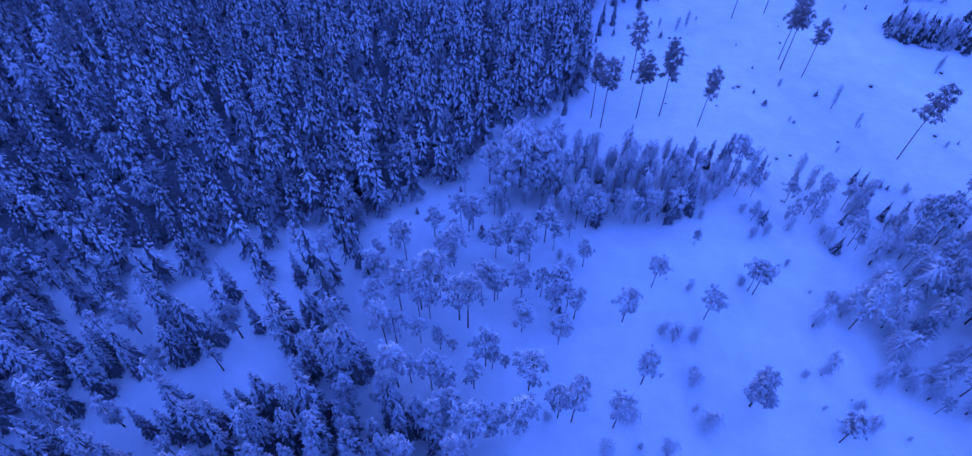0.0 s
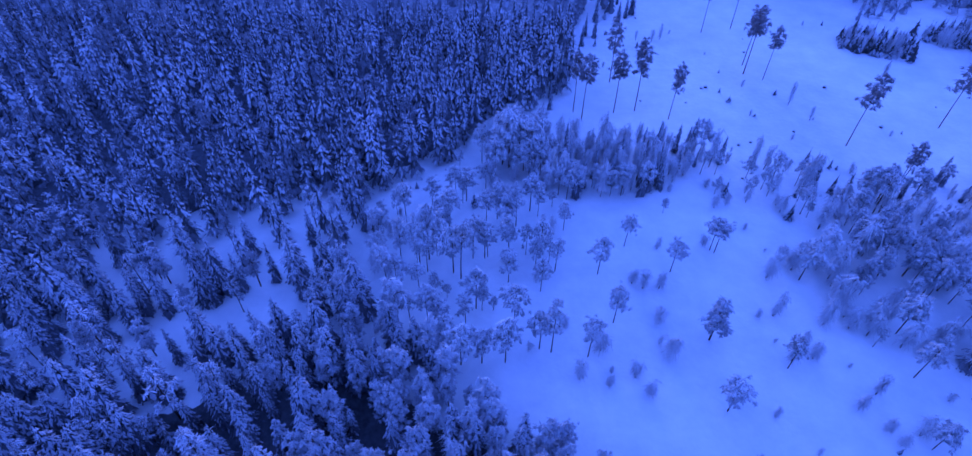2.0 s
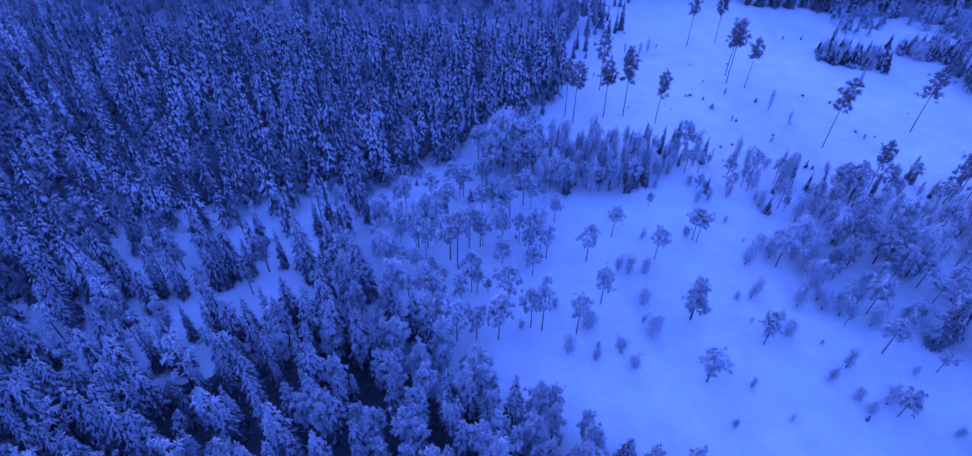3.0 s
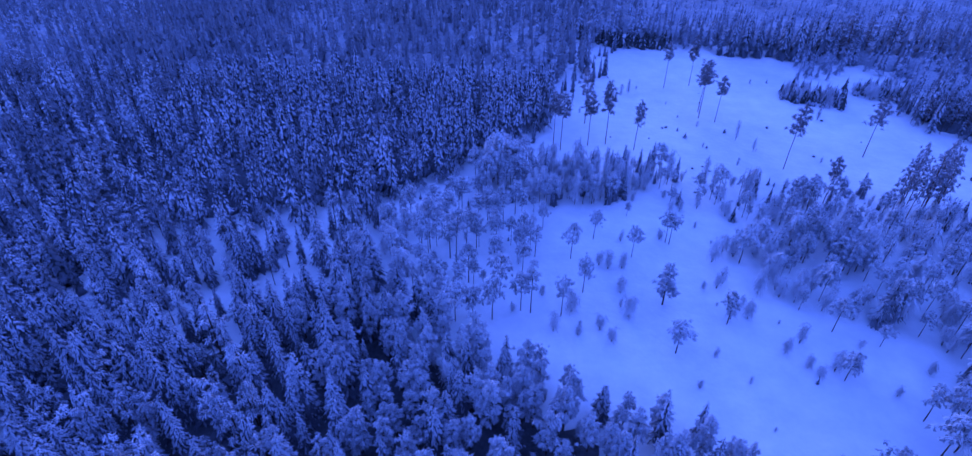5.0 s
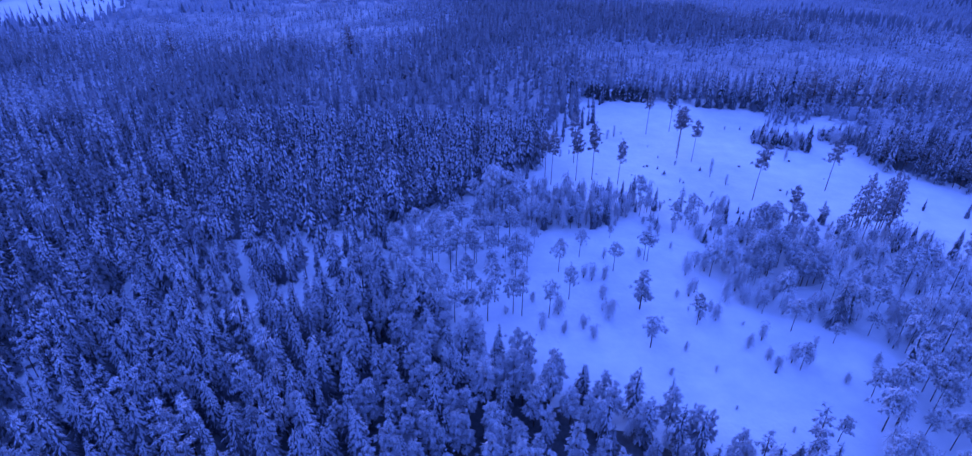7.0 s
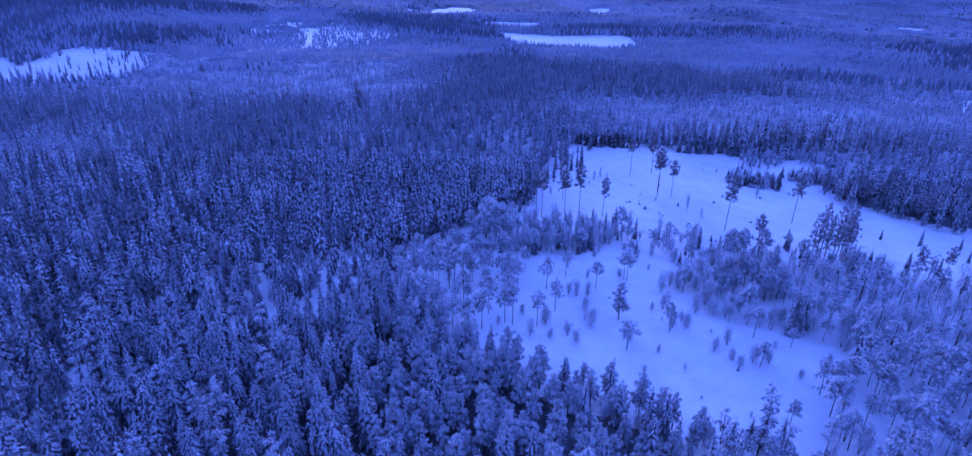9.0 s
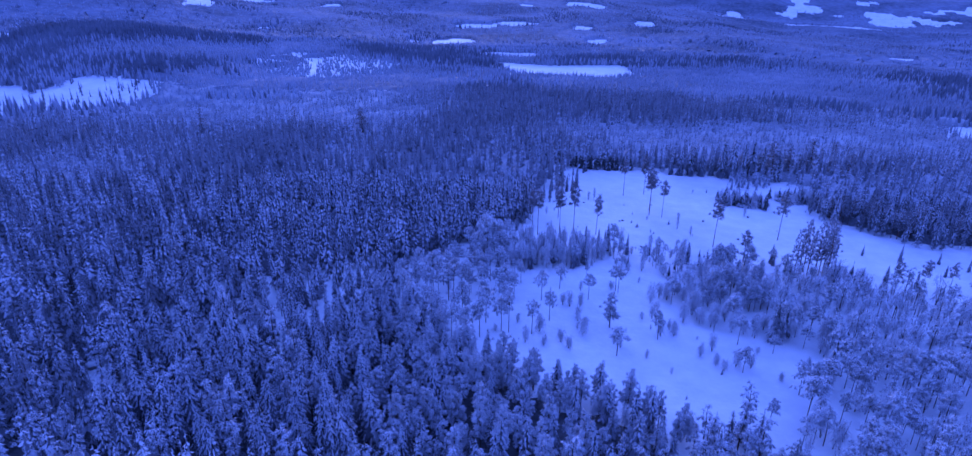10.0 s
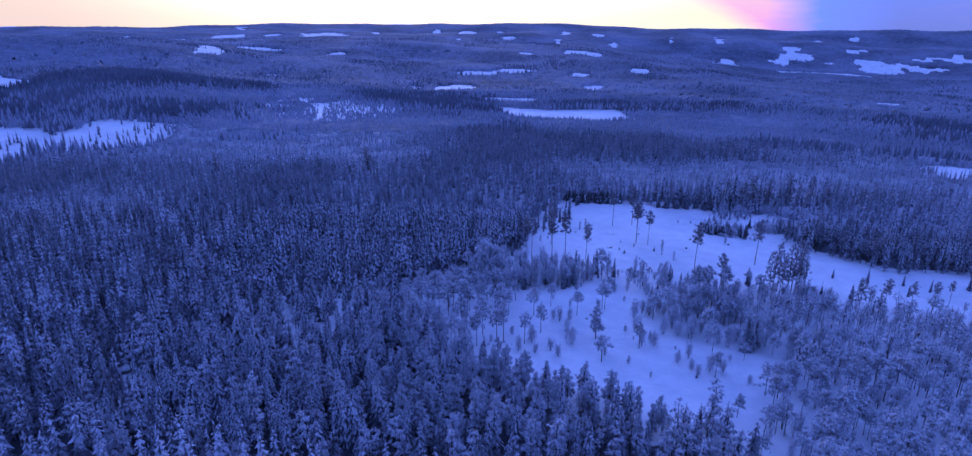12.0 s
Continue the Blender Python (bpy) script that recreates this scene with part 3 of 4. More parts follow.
def place(proto, first, x, y, scale, turn, wide=1.0):
    """Stands the thing itself the first time, then copies of it."""
    m = Matrix.Translation((x, y, float(land(x, y)) - 0.05)) @ Matrix.Rotation(turn, 4, "Z") @ Matrix.Diagonal((scale * wide, scale * wide, scale, 1))
    if first:
        proto.matrix_basis = m
        return proto
    return copy_thing_plain(proto, m)


def copy_thing_plain(proto, m):
    keep = proto.matrix_basis.copy()
    proto.matrix_basis = Matrix.Identity(4)
    made = copy_thing(proto, m)
    proto.matrix_basis = keep
    return made


class Stock:
    """A few shapes of one kind of tree, handed out in turn."""

    def __init__(self, name, shapes, heights, mats, label, category, group, names):
        self.items = [[tree_thing(name, a, mats, label, category, group, names), h, True] for a, h in zip(shapes, heights)]
        self.n = 0

    def stand(self, x, y, h, rng, wide=1.0):
        it = self.items[self.n % len(self.items)]
        self.n += 1
        ob = place(it[0], it[2], x, y, h / it[1], rng.uniform(0, 6.283), wide)
        it[2] = False
        return ob


rng = np.random.default_rng(7)
CONIFER = (("trunk", ""), ("crown", "dark needle boughs"), ("snow_load", "white snow on the boughs"), ("inner_crown", "dark cone for inner needles and the shade between boughs"))
FROSTED = (("trunk", ""), ("crown", "rime-covered bare twigs"), ("snow_load", "white rime on the twigs"))
sp_h = [14.0, 15.0, 13.0, 14.5, 12.5, 15.5, 14.0]
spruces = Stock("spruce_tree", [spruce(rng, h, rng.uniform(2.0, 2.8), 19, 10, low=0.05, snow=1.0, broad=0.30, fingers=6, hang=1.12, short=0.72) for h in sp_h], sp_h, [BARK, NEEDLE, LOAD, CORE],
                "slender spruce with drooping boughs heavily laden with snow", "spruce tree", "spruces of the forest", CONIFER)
pn_h = [11.0, 12.0, 10.0, 13.0, 11.5, 12.5]
pines = Stock("snowy_pine", [pine(rng, h, rng.uniform(2.2, 2.9), rng.uniform(0.42, 0.58), 24, 10, thick=0.8, snow=0.92, spread=0.64, droop=1.2, size=0.35) for h in pn_h], pn_h, [BARK, PINE_NEEDLE, PINE_LOAD, CORE],
              "young pine with bare trunk and round snow-laden crown", "pine tree", "snowy pines of the clearing", CONIFER)
fp_h = [13.0, 14.0, 12.0, 13.5, 12.5]
forest_pines = Stock("forest_pine", [pine(rng, h, rng.uniform(2.5, 3.0), 0.82, 28, 13, snow=0.85, droop=1.25, size=0.33) for h in fp_h], fp_h, [BARK, PINE_NEEDLE, LOAD, CORE],
                     "bushy pine bowed under thick snow among spruces", "pine tree", "pines among the spruces", CONIFER)
tp_h = [21.0, 20.0, 19.0, 22.0, 20.5]
tall_pines = Stock("seed_pine", [pine(rng, h, rng.uniform(2.5, 3.2), rng.uniform(0.42, 0.58), 28, 10, snow=0.28, droop=0.85, thick=0.55, spread=0.60, size=0.38) for h in tp_h], tp_h, [PINE_BARK, DARK_PINE, LOAD, CORE],
                   "tall lone pine with long bare trunk and dusted crown", "pine tree", "seed pines in the felled area", CONIFER)
cp_h = [19.0, 20.0, 18.0]
clump_pines = Stock("old_pine", [pine(rng, h, rng.uniform(2.5, 3.0), 0.80, 30, 10, snow=0.5, droop=0.9, thick=0.8, spread=0.58, size=0.34) for h in cp_h], cp_h, [PINE_BARK, DARK_PINE, LOAD, CORE],
                    "tall dark pine with a deep crown in a tight clump", "pine tree", "old pines of the clump", CONIFER)
bi_h = [7.0, 8.0, 6.0, 7.5]
birches = Stock("frosted_birch", [birch(rng, h, rng.uniform(2.2, 3.0), 6, 50) for h in bi_h], bi_h, [BARK, TWIG, PINE_LOAD],
                "bare rime-covered birch with fine drooping twigs", "birch tree", "frosted birches of the eastern scrub", FROSTED)
sa_h = [3.0, 2.4, 3.6]
saplings = Stock("spruce_sapling", [spruce(rng, h, 0.85, 8, 7, low=0.02, snow=1.7, fingers=2) for h in sa_h], sa_h, [BARK, NEEDLE, LOAD, CORE],
                 "small snow-dusted spruce sapling poking out of the snow", "spruce tree", "saplings in the clearings", CONIFER)
dk_h = [5.0, 6.0, 5.5]
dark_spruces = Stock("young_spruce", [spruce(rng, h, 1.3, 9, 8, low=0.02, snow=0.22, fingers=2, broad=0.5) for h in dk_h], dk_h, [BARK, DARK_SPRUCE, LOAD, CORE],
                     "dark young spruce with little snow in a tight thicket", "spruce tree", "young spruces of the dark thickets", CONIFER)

# seed pines standing alone in the felled area: x, y, height
SEED_PINES = [(36.9, 121.3, 22), (31, 119.9, 19.5), (31.2, 135.5, 20.4), (21.9, 115.8, 20.5), (19.8, 119.3, 19.4), (45.7, 117.8, 17.6), (71.7, 142.4, 22), (72.6, 147.5, 20), (76.6, 139.3, 17.4), (63.9, 167.5, 18.8), (74.4, 171.4, 20), (90.3, 108.9, 22), (119.1, 119.6, 21.6),
              (95.8, 91.3, 15.6), (90, 88, 11), (140.7, 75, 14.3), (149.4, 75.6, 14.3), (161.2, 79.2, 12), (170, 80, 12), (178, 84, 11), (186, 80, 13), (192, 88, 10.5), (204, 92, 12)]
for x, y, h in SEED_PINES:
    tall_pines.stand(x, y, h, rng)
# the tight clump of old pines at the southern edge of the felled area
for x, y, h in [(112.8, 87.3, 19), (114.8, 88.4, 22), (117.9, 91.7, 21.5), (119.6, 86.7, 22.5), (122.2, 89.2, 23.5), (125.4, 93, 22.5), (126.1, 90.7, 22), (129.8, 95.7, 15), (116.5, 86, 18), (123.5, 86.5, 20), (120.5, 93.5, 17)]:
    clump_pines.stand(x, y, h, rng, rng.uniform(0.65, 0.9))
for x, y, h in [(108.3, 96.9, 8), (124.6, 81.2, 10.5), (128.6, 81.8, 6.6), (133.1, 81.2, 8), (139, 78.2, 10.4), (159, 104.6, 7.6), (147, 108.4, 4.6), (131, 79, 6), (145, 74, 7), (155, 73, 6), (152, 82, 7), (168, 92, 5), (180, 98, 6), (196, 100, 8), (173, 104, 5)]:
    spruces.stand(x, y, h, rng, 0.85)

# old trees along the north edge of the felled area and lone ones in the young forest: x, y, height
for x, y, h in [(147.1, 205.2, 21.4), (171.2, 215.8, 21.5), (195.8, 241.6, 17), (191.1, 213, 15.5), (157.7, 210.3, 17.2), (-210.2, 293.8, 23), (-95.3, 292.8, 22), (-155, 326.6, 18)]:
    clump_pines.stand(x, y, h * 1.05, rng, 1.45)
for x, y, h in [(95.1, 207, 12.4), (99.5, 206, 14), (104.5, 205, 15.8), (110.4, 205, 15), (115.9, 206, 14), (120.1, 203, 17.2), (125.3, 202, 20), (131.5, 204, 17.2), (136.3, 205, 20), (142.3, 207, 16.6), (122, 208, 18), (134, 210, 18), (107, 210, 16), (150, 203, 14)]:
    spruces.stand(x, y, h * 1.12, rng, 0.95)

# frosted birches along the southern rim of the thinned clearing
SOUTH_RIM = ((-16, 34), (-6, 29), (5, 23), (14, 19), (24, 14), (38, 7), (50, 1), (62, -4), (76, -4))
for (x0, y0), (x1, y1) in zip(SOUTH_RIM, SOUTH_RIM[1:]):
    for q in range(5):
        u = rng.uniform()
        birches.stand(x0 + (x1 - x0) * u + rng.uniform(-2, 2), y0 + (y1 - y0) * u + rng.uniform(-9, 2), rng.uniform(4, 9), rng, rng.uniform(0.7, 1.0))

# dark mixed wood edge east of the felled area
for q in range(46):
    u = q / 45 * 5
    k = min(int(u), 4)
    (x0, y0), (x1, y1) = ((143, 143), (152, 136), (162, 130), (172, 122), (190, 116), (222, 115))[k : k + 2]
    x, y = x0 + (x1 - x0) * (u - k) + rng.uniform(0, 9), y0 + (y1 - y0) * (u - k) + rng.uniform(1, 14)
    (clump_pines if rng.uniform() < 0.55 else spruces).stand(x, y, rng.uniform(8, 16), rng, rng.uniform(0.8, 1.1))

# snowy pines of the thinned clearing: x, y, height
CLEARING_A = [(-18.9, 61.3, 14), (-15.1, 61.8, 12.9), (-13.3, 63.3, 17.1), (-6.1, 58.5, 17.2), (-4, 64.3, 12.3), (3.6, 65.1, 11.8), (-0.9, 64.9, 8), (3.8, 57.9, 9.9), (-20.5, 54.1, 14.6), (-18.7, 54.4, 11.1), (-14.3, 54.7, 8.7), (-10.7, 53.6, 7.3), (-17.1, 45.8, 14.5), (-11.3, 45.6, 13.2),
              (-7.8, 40.3, 10.8), (-4.3, 37.6, 12), (-0.5, 38.3, 10.8), (-4.1, 46.2, 10.6), (-2.4, 50.7, 12.6), (-1.2, 50.2, 7.3), (5.2, 46.4, 12.7), (3.8, 38.6, 14), (12.3, 41.2, 15.4), (19.1, 40.5, 11.4), (24.5, 48.5, 11), (10.4, 55.5, 9.3), (9.4, 62.7, 8.9), (13.4, 60.9, 9.9), (22.3, 60.7, 11.6), (28.6, 68.8, 9.5)]
CLEARING_B = [(-6.8, 82.1, 10.7), (-9.9, 72.5, 12.3), (-7.6, 81.5, 8.6), (-9.4, 83.1, 10.4), (-19.5, 73, 13.5), (-14.5, 79.4, 9.5), (-1.7, 74.8, 10.2), (3, 73.2, 11.4), (5, 74.1, 13.2), (8.1, 79.1, 11.3), (13.2, 80.6, 5.4), (15.6, 73.2, 8.7), (6.4, 94, 16.1), (2.7, 94.7, 18.5), (7.8, 92.2, 12), (18.8, 84.5, 10.5),
              (15, 87.2, 8.4), (24.2, 86.9, 7.4), (27, 85.3, 8.4), (29.6, 85.8, 10.4), (34.7, 86.6, 9.9), (47.3, 69.4, 10.1), (38.6, 80.1, 4.7), (37.6, 62.3, 9.7), (50.7, 101.6, 12.3), (65.6, 90.8, 11.7), (87.6, 83.7, 12.6), (55.6, 40.2, 10), (48.1, 68.7, 10.2), (89.6, 87.1, 11.6)]
for x, y, h in CLEARING_A + CLEARING_B:
    pines.stand(x, y, h, rng, 1.0 if h < 13 else 0.85)
    if rng.uniform() < 0.3:
        th = rng.uniform(0, 6.28)
        pines.stand(x + 2.3 * math.sin(th), y + 2.3 * math.cos(th), h * rng.uniform(0.6, 0.9), rng)
for x, y, h in [(-0.5, 90, 13), (1.5, 97.5, 15), (4.5, 90.5, 11), (5.2, 98, 14), (8.6, 96, 13), (0.5, 102, 12), (4, 104, 13), (8, 101, 12), (10.5, 92, 10), (-4, 96, 12), (-2.5, 86.5, 9), (11, 106, 11)]:
    pines.stand(x, y, h, rng)
    if rng.uniform() < 0.5:
        birches.stand(x + rng.uniform(-2, 2), y + rng.uniform(-2, 2), h * 0.55, rng)
qx, qy = grid(-26, 14, 56, 98, 4.6, rng)
for x, y in zip(qx, qy):
    u = rng.uniform()
    if inside(np.array([x]), np.array([y]), SPARSE)[0] and u < 0.44:
        if u < 0.18:
            pines.stand(x, y, rng.uniform(7, 12.5), rng, rng.uniform(0.65, 0.9))
        elif u < 0.36:
            birches.stand(x, y, rng.uniform(2.5, 6.5), rng)
        else:
            saplings.stand(x, y, rng.uniform(1.5, 5), rng)
for x, y, h in [(57.5, 62.2, 8.4), (63.3, 64.5, 7.4), (56.2, 52.1, 6.5), (65.3, 50.6, 7.9), (56.7, 41.9, 7.2), (34, 41.1, 6.9), (31.2, 57.4, 6.3), (34.6, 57.6, 5.5), (33.2, 48.8, 5.8), (74.4, 28.5, 6), (70, 36, 6.5), (66, 33, 5)]:
    birches.stand(x, y, h, rng)
for x, y, h in [(48.4, 102.7, 11.3), (55.4, 99.5, 8.6), (76.3, 92.8, 9.4), (95.8, 89.1, 7.2), (108.3, 95, 7), (42.2, 178.7, 11.3), (40, 176, 9), (37, 172, 8)]:
    spruces.stand(x, y, h, rng, 0.8)

# slim trees at the loose western edge of the thinned clearing: x, y, height
for x, y, h in [(-37.1, 51.3, 13), (-32, 47.3, 14), (-44, 55.4, 12), (-31.9, 62.8, 8), (-28.4, 70.9, 10), (-26.6, 69.6, 9), (-51.1, 62.4, 13), (-39, 66, 11), (-35, 57, 9)]:
    spruces.stand(x, y, h, rng, 0.75)
for x, y, h in [(-27.8, 48.2, 13), (-25.3, 47, 12), (-29.5, 55, 12), (-23, 60, 11), (-24, 66.5, 12), (-33.5, 70, 12)]:
    pines.stand(x, y, h, rng, 0.85)
for x, y, h in [(-75.0, 42.9, 13), (-62.7, 46.0, 10), (-78.3, 58.5, 13), (-69.5, 49.4, 12), (-76.7, 50.1, 10), (-80.0, 35.3, 12), (-86.5, 44.7, 13), (-59.4, 54.0, 9), (-57.3, 53.1, 12)]:
    spruces.stand(x, y, h, rng, 0.9)
for x, y, h in [(-66.2, 54.0, 12), (-68.2, 42.9, 11), (-58.5, 46.7, 9), (-84.6, 51.4, 12), (-72.2, 36.0, 11), (-61.3, 36.4, 12), (-48.3, 37.1, 11)]:
    forest_pines.stand(x, y, h, rng, 0.95)
# two broad-crowned pines in the open snow
forest_pines.stand(42.4, 45.6, 12.5, rng, 1.2)
pines.stand(42.6, 30.8, 9.5, rng, 1.55)
# clump of bushy pines in the eastern scrub
for x, y, h in [(82.4, 67.9, 11), (78.1, 72.2, 10), (86.4, 64.5, 12), (88.5, 76.3, 11), (75.5, 60.9, 9), (87.8, 59.2, 12), (84, 72, 11), (91, 68, 12), (80, 63, 10), (92, 61, 11), (95, 73, 12)]:
    forest_pines.stand(x, y, h, rng, 1.15)

# pines of the eastern bog and the snow before it
for x, y, h in [(114.9, 22.8, 14), (119, 23.2, 13.1), (124, 21.7, 13.3), (85.6, 9.7, 12.4), (88.7, 10.9, 10.8), (100.6, 14.2, 8.2), (103.1, 10.6, 6.7), (75.2, 6, 7.5), (78.4, 40, 10), (75.4, 26.1, 8.5), (86.6, 17.4, 11), (89.5, 16.2, 11.5), (93.6, 17.7, 11.5), (94.9, 22.2, 9), (87, 36.2, 6.5), (92, 46, 8), (84, 44.5, 7), (97, 40, 8)]:
    pines.stand(x, y, h, rng, 1.1)

# round rimed birches in the open snow of the thinned clearing
for x, y, h in [(34.5, 41.7, 5), (27.4, 37.0, 4.5), (58.1, 53.9, 5.5), (81.8, 45.5, 5), (22.4, 34.7, 3.5), (29.5, 33.0, 4.5), (44.1, 34.8, 3.5), (67.4, 68.3, 5.5), (61.1, 66.3, 6), (70.1, 50.1, 6), (75.6, 52.9, 6), (60.8, 42.6, 6), (17.2, 35.7, 6), (21.5, 42.1, 6.5), (29.1, 58.5, 5), (53.0, 51.6, 3), (70.2, 60.7, 6), (46.0, 70.6, 3.5), (35.6, 68.6, 4), (69.2, 29.1, 4.5), (78.4, 28.4, 5), (70.7, 26.6, 4), (56.2, 24.1, 2.5), (93.7, 29.2, 4), (100.6, 35.5, 5), (84.2, 22.9, 3), (70.0, 52.7, 5), (60.2, 46.0, 4)]:
    birches.stand(x, y, h, rng, 1.1)

# ---- the spruce and pine forest ----
def in_view(x, y, margin):
    """Inside the wedge of land that the flight looks over."""
    a = np.degrees(np.arctan2(x - 17, y + 150))
    return (a > -47 - margin) & (a < 40 + margin) & (y > -62 + 30 * smooth_noise(x, y, 26, 51) + 4 * margin)


fx, fy = grid(-345, 300, -62, 165, 3.75, rng)
ok = in_view(fx, fy, 0) & ~open_land(fx, fy) & ~inside(fx, fy, EAST)
ok &= ~inside(fx, fy, THIN) | (rng.uniform(0, 1, len(fx)) < 0.52)
ok &= rng.uniform(0, 1, len(fx)) < 0.80 + 0.4 * smooth_noise(fx, fy, 14, 5)
fx, fy = fx[ok], fy[ok]
south = fy < 62 - 0.25 * fx
rim = (fx > -20) & (fy < 30)
is_pine = rng.uniform(0, 1, len(fx)) < np.where(rim, 0.68, np.where(south, 0.30, 0.05))
fh = rng.normal(13.0, 1.9, len(fx)) - np.where(fx > 120, 2.4, 0) + 2.4 * (smooth_noise(fx, fy, 40, 8) - 0.5)
fh = np.clip(np.where(rim, fh * 0.88, fh), 6, 18)
dist = np.hypot((fx + 30) * 0.8, (fy - 20) * 1.15)
order = np.argsort(dist)
by_rim = np.argsort(np.hypot((fx - 12) * 0.7, fy - 18))
close_spruce = [q for q in order if not is_pine[q]][:225]
close_pine = [q for q in by_rim if is_pine[q]][:130]
taken = np.zeros(len(fx), bool)
for q in close_spruce:
    spruces.stand(fx[q], fy[q], fh[q], rng, rng.uniform(0.85, 1.15))
    taken[q] = True
for q in close_pine:
    forest_pines.stand(fx[q], fy[q], fh[q] * 0.95, rng)
    taken[q] = True
rest = ~taken
lod = [unit(spruce(rng, 14, rng.uniform(1.85, 2.35), 9, 6, low=0.18, snow=1.05, under=0.5, fingers=2, broad=0.40, hang=1.08, short=1.1), 14) for _ in range(6)] + [unit(pine(rng, 14, 2.6, 0.72, 11, 7, size=0.40), 14) for _ in range(3)]
lod += [unit(spruce(rng, 14, rng.uniform(1.95, 2.4), 9, 8, low=0.07, snow=1.15, stem=False, under=False, fingers=0, broad=0.5), 14) for _ in range(4)]
which = np.where(is_pine[rest], rng.integers(6, 9, rest.sum()), rng.integers(0, 6, rest.sum()))
which = np.where((fx[rest] < -115) | (fy[rest] < -24), rng.integers(9, 13, rest.sum()), which)
lod += [(v, f, np.where(m == WHITE, 4, m)) for v, f, m in lod[1:4] + lod[6:8]]
lod += [unit(spruce(rng, 14, rng.uniform(2.0, 2.7), 13, 8, low=0.12, snow=1.0, under=0.5, fingers=4, broad=0.34, hang=1.1, short=0.78), 14) for _ in range(6)]
east_side = fx[rest] > 120
share = np.where(east_side, 0.28, 0.06 + 0.30 * smooth_noise(fx[rest], fy[rest], 30, 41) * np.where(fx[rest] < -20, 0.65, 0.4) + 0.42 * np.clip((-60 - fx[rest]) / 70, 0, 1))
old = rng.uniform(0, 1, rest.sum()) < share
which = np.where(old, rng.integers(13, 18, rest.sum()), which)
lod += [(v, f, np.where(m == WHITE, 4, m)) for v, f, m in lod[18:24]]
nearest = (fx[rest] > -125) & (fx[rest] < 90) & (fy[rest] < 62) & (fy[rest] > -24) & ~is_pine[rest]
which = np.where(nearest, np.where(old | (rng.uniform(0, 1, rest.sum()) < 0.22), rng.integers(24, 30, rest.sum()), rng.integers(18, 24, rest.sum())), which)
fh[rest] *= np.where(old & east_side, 1.06, 1.0)
v, f, m = scatter_join(lod, fx[rest], fy[rest], fh[rest], which, rng.uniform(0, 6.28, rest.sum()), rng)
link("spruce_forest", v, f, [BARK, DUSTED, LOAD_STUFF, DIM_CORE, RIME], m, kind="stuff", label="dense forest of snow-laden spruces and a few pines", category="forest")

# added sheets over the forest floor, shade between the trees put into their colour
def shade_sheet(name, x0, x1, y0, y1, cell, low, high, keep, label, mat):
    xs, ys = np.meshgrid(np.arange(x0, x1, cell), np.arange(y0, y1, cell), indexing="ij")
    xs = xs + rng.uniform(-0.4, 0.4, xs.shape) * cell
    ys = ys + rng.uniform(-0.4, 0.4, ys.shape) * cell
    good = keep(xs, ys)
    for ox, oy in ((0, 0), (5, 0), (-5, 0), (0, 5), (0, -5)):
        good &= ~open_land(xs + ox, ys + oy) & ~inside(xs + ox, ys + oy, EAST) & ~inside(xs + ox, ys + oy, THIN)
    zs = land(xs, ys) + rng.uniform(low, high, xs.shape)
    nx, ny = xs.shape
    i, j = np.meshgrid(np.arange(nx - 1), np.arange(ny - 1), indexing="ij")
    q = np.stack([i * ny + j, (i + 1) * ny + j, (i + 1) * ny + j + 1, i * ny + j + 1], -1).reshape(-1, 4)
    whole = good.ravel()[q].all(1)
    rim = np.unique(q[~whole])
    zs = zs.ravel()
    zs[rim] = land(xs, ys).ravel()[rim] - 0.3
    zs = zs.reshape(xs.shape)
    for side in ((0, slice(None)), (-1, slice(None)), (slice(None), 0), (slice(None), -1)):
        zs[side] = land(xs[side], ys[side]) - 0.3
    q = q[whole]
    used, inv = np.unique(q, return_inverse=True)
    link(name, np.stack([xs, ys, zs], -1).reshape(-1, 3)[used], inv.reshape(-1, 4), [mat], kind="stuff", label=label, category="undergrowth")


shade_sheet("forest_undergrowth", -345, 300, -60, 64, 1.9, 0.0, 0.9, lambda x, y: in_view(x, y, 1), "added dark sheet for the shaded floor between the spruces", FLOOR_SHADE)
shade_sheet("rimed_undergrowth", -345, 300, 62, 168, 2.4, 1.0, 3.6, lambda x, y: in_view(x, y, 1), "added mid-dark sheet for floor shade between the farther spruces", FLOOR_SHADE_MID)
shade_sheet("undergrowth_below", -130, 140, -185, -28, 3.0, 0.0, 0.9, lambda x, y: ~in_view(x, y, 0), "added dark sheet for floor shade under the flight", FLOOR_SHADE)
shade_sheet("far_undergrowth", -560, 460, 164, 515, 5.5, 1.5, 5.5, lambda x, y: in_view(x, y, 1), "added paler sheet for floor shade beyond the clearing", FLOOR_SHADE_PALE)
shade_sheet("remote_undergrowth", -1000, 900, 480, 1330, 12.0, 2.0, 6.0, lambda x, y: in_view(x, y, 1) & ~(inside(x, y, THINNED) & (smooth_noise(x, y, 40, 61) > 0.45)), "added sheet for floor shade in the distant woods", CANOPY_SHEET)

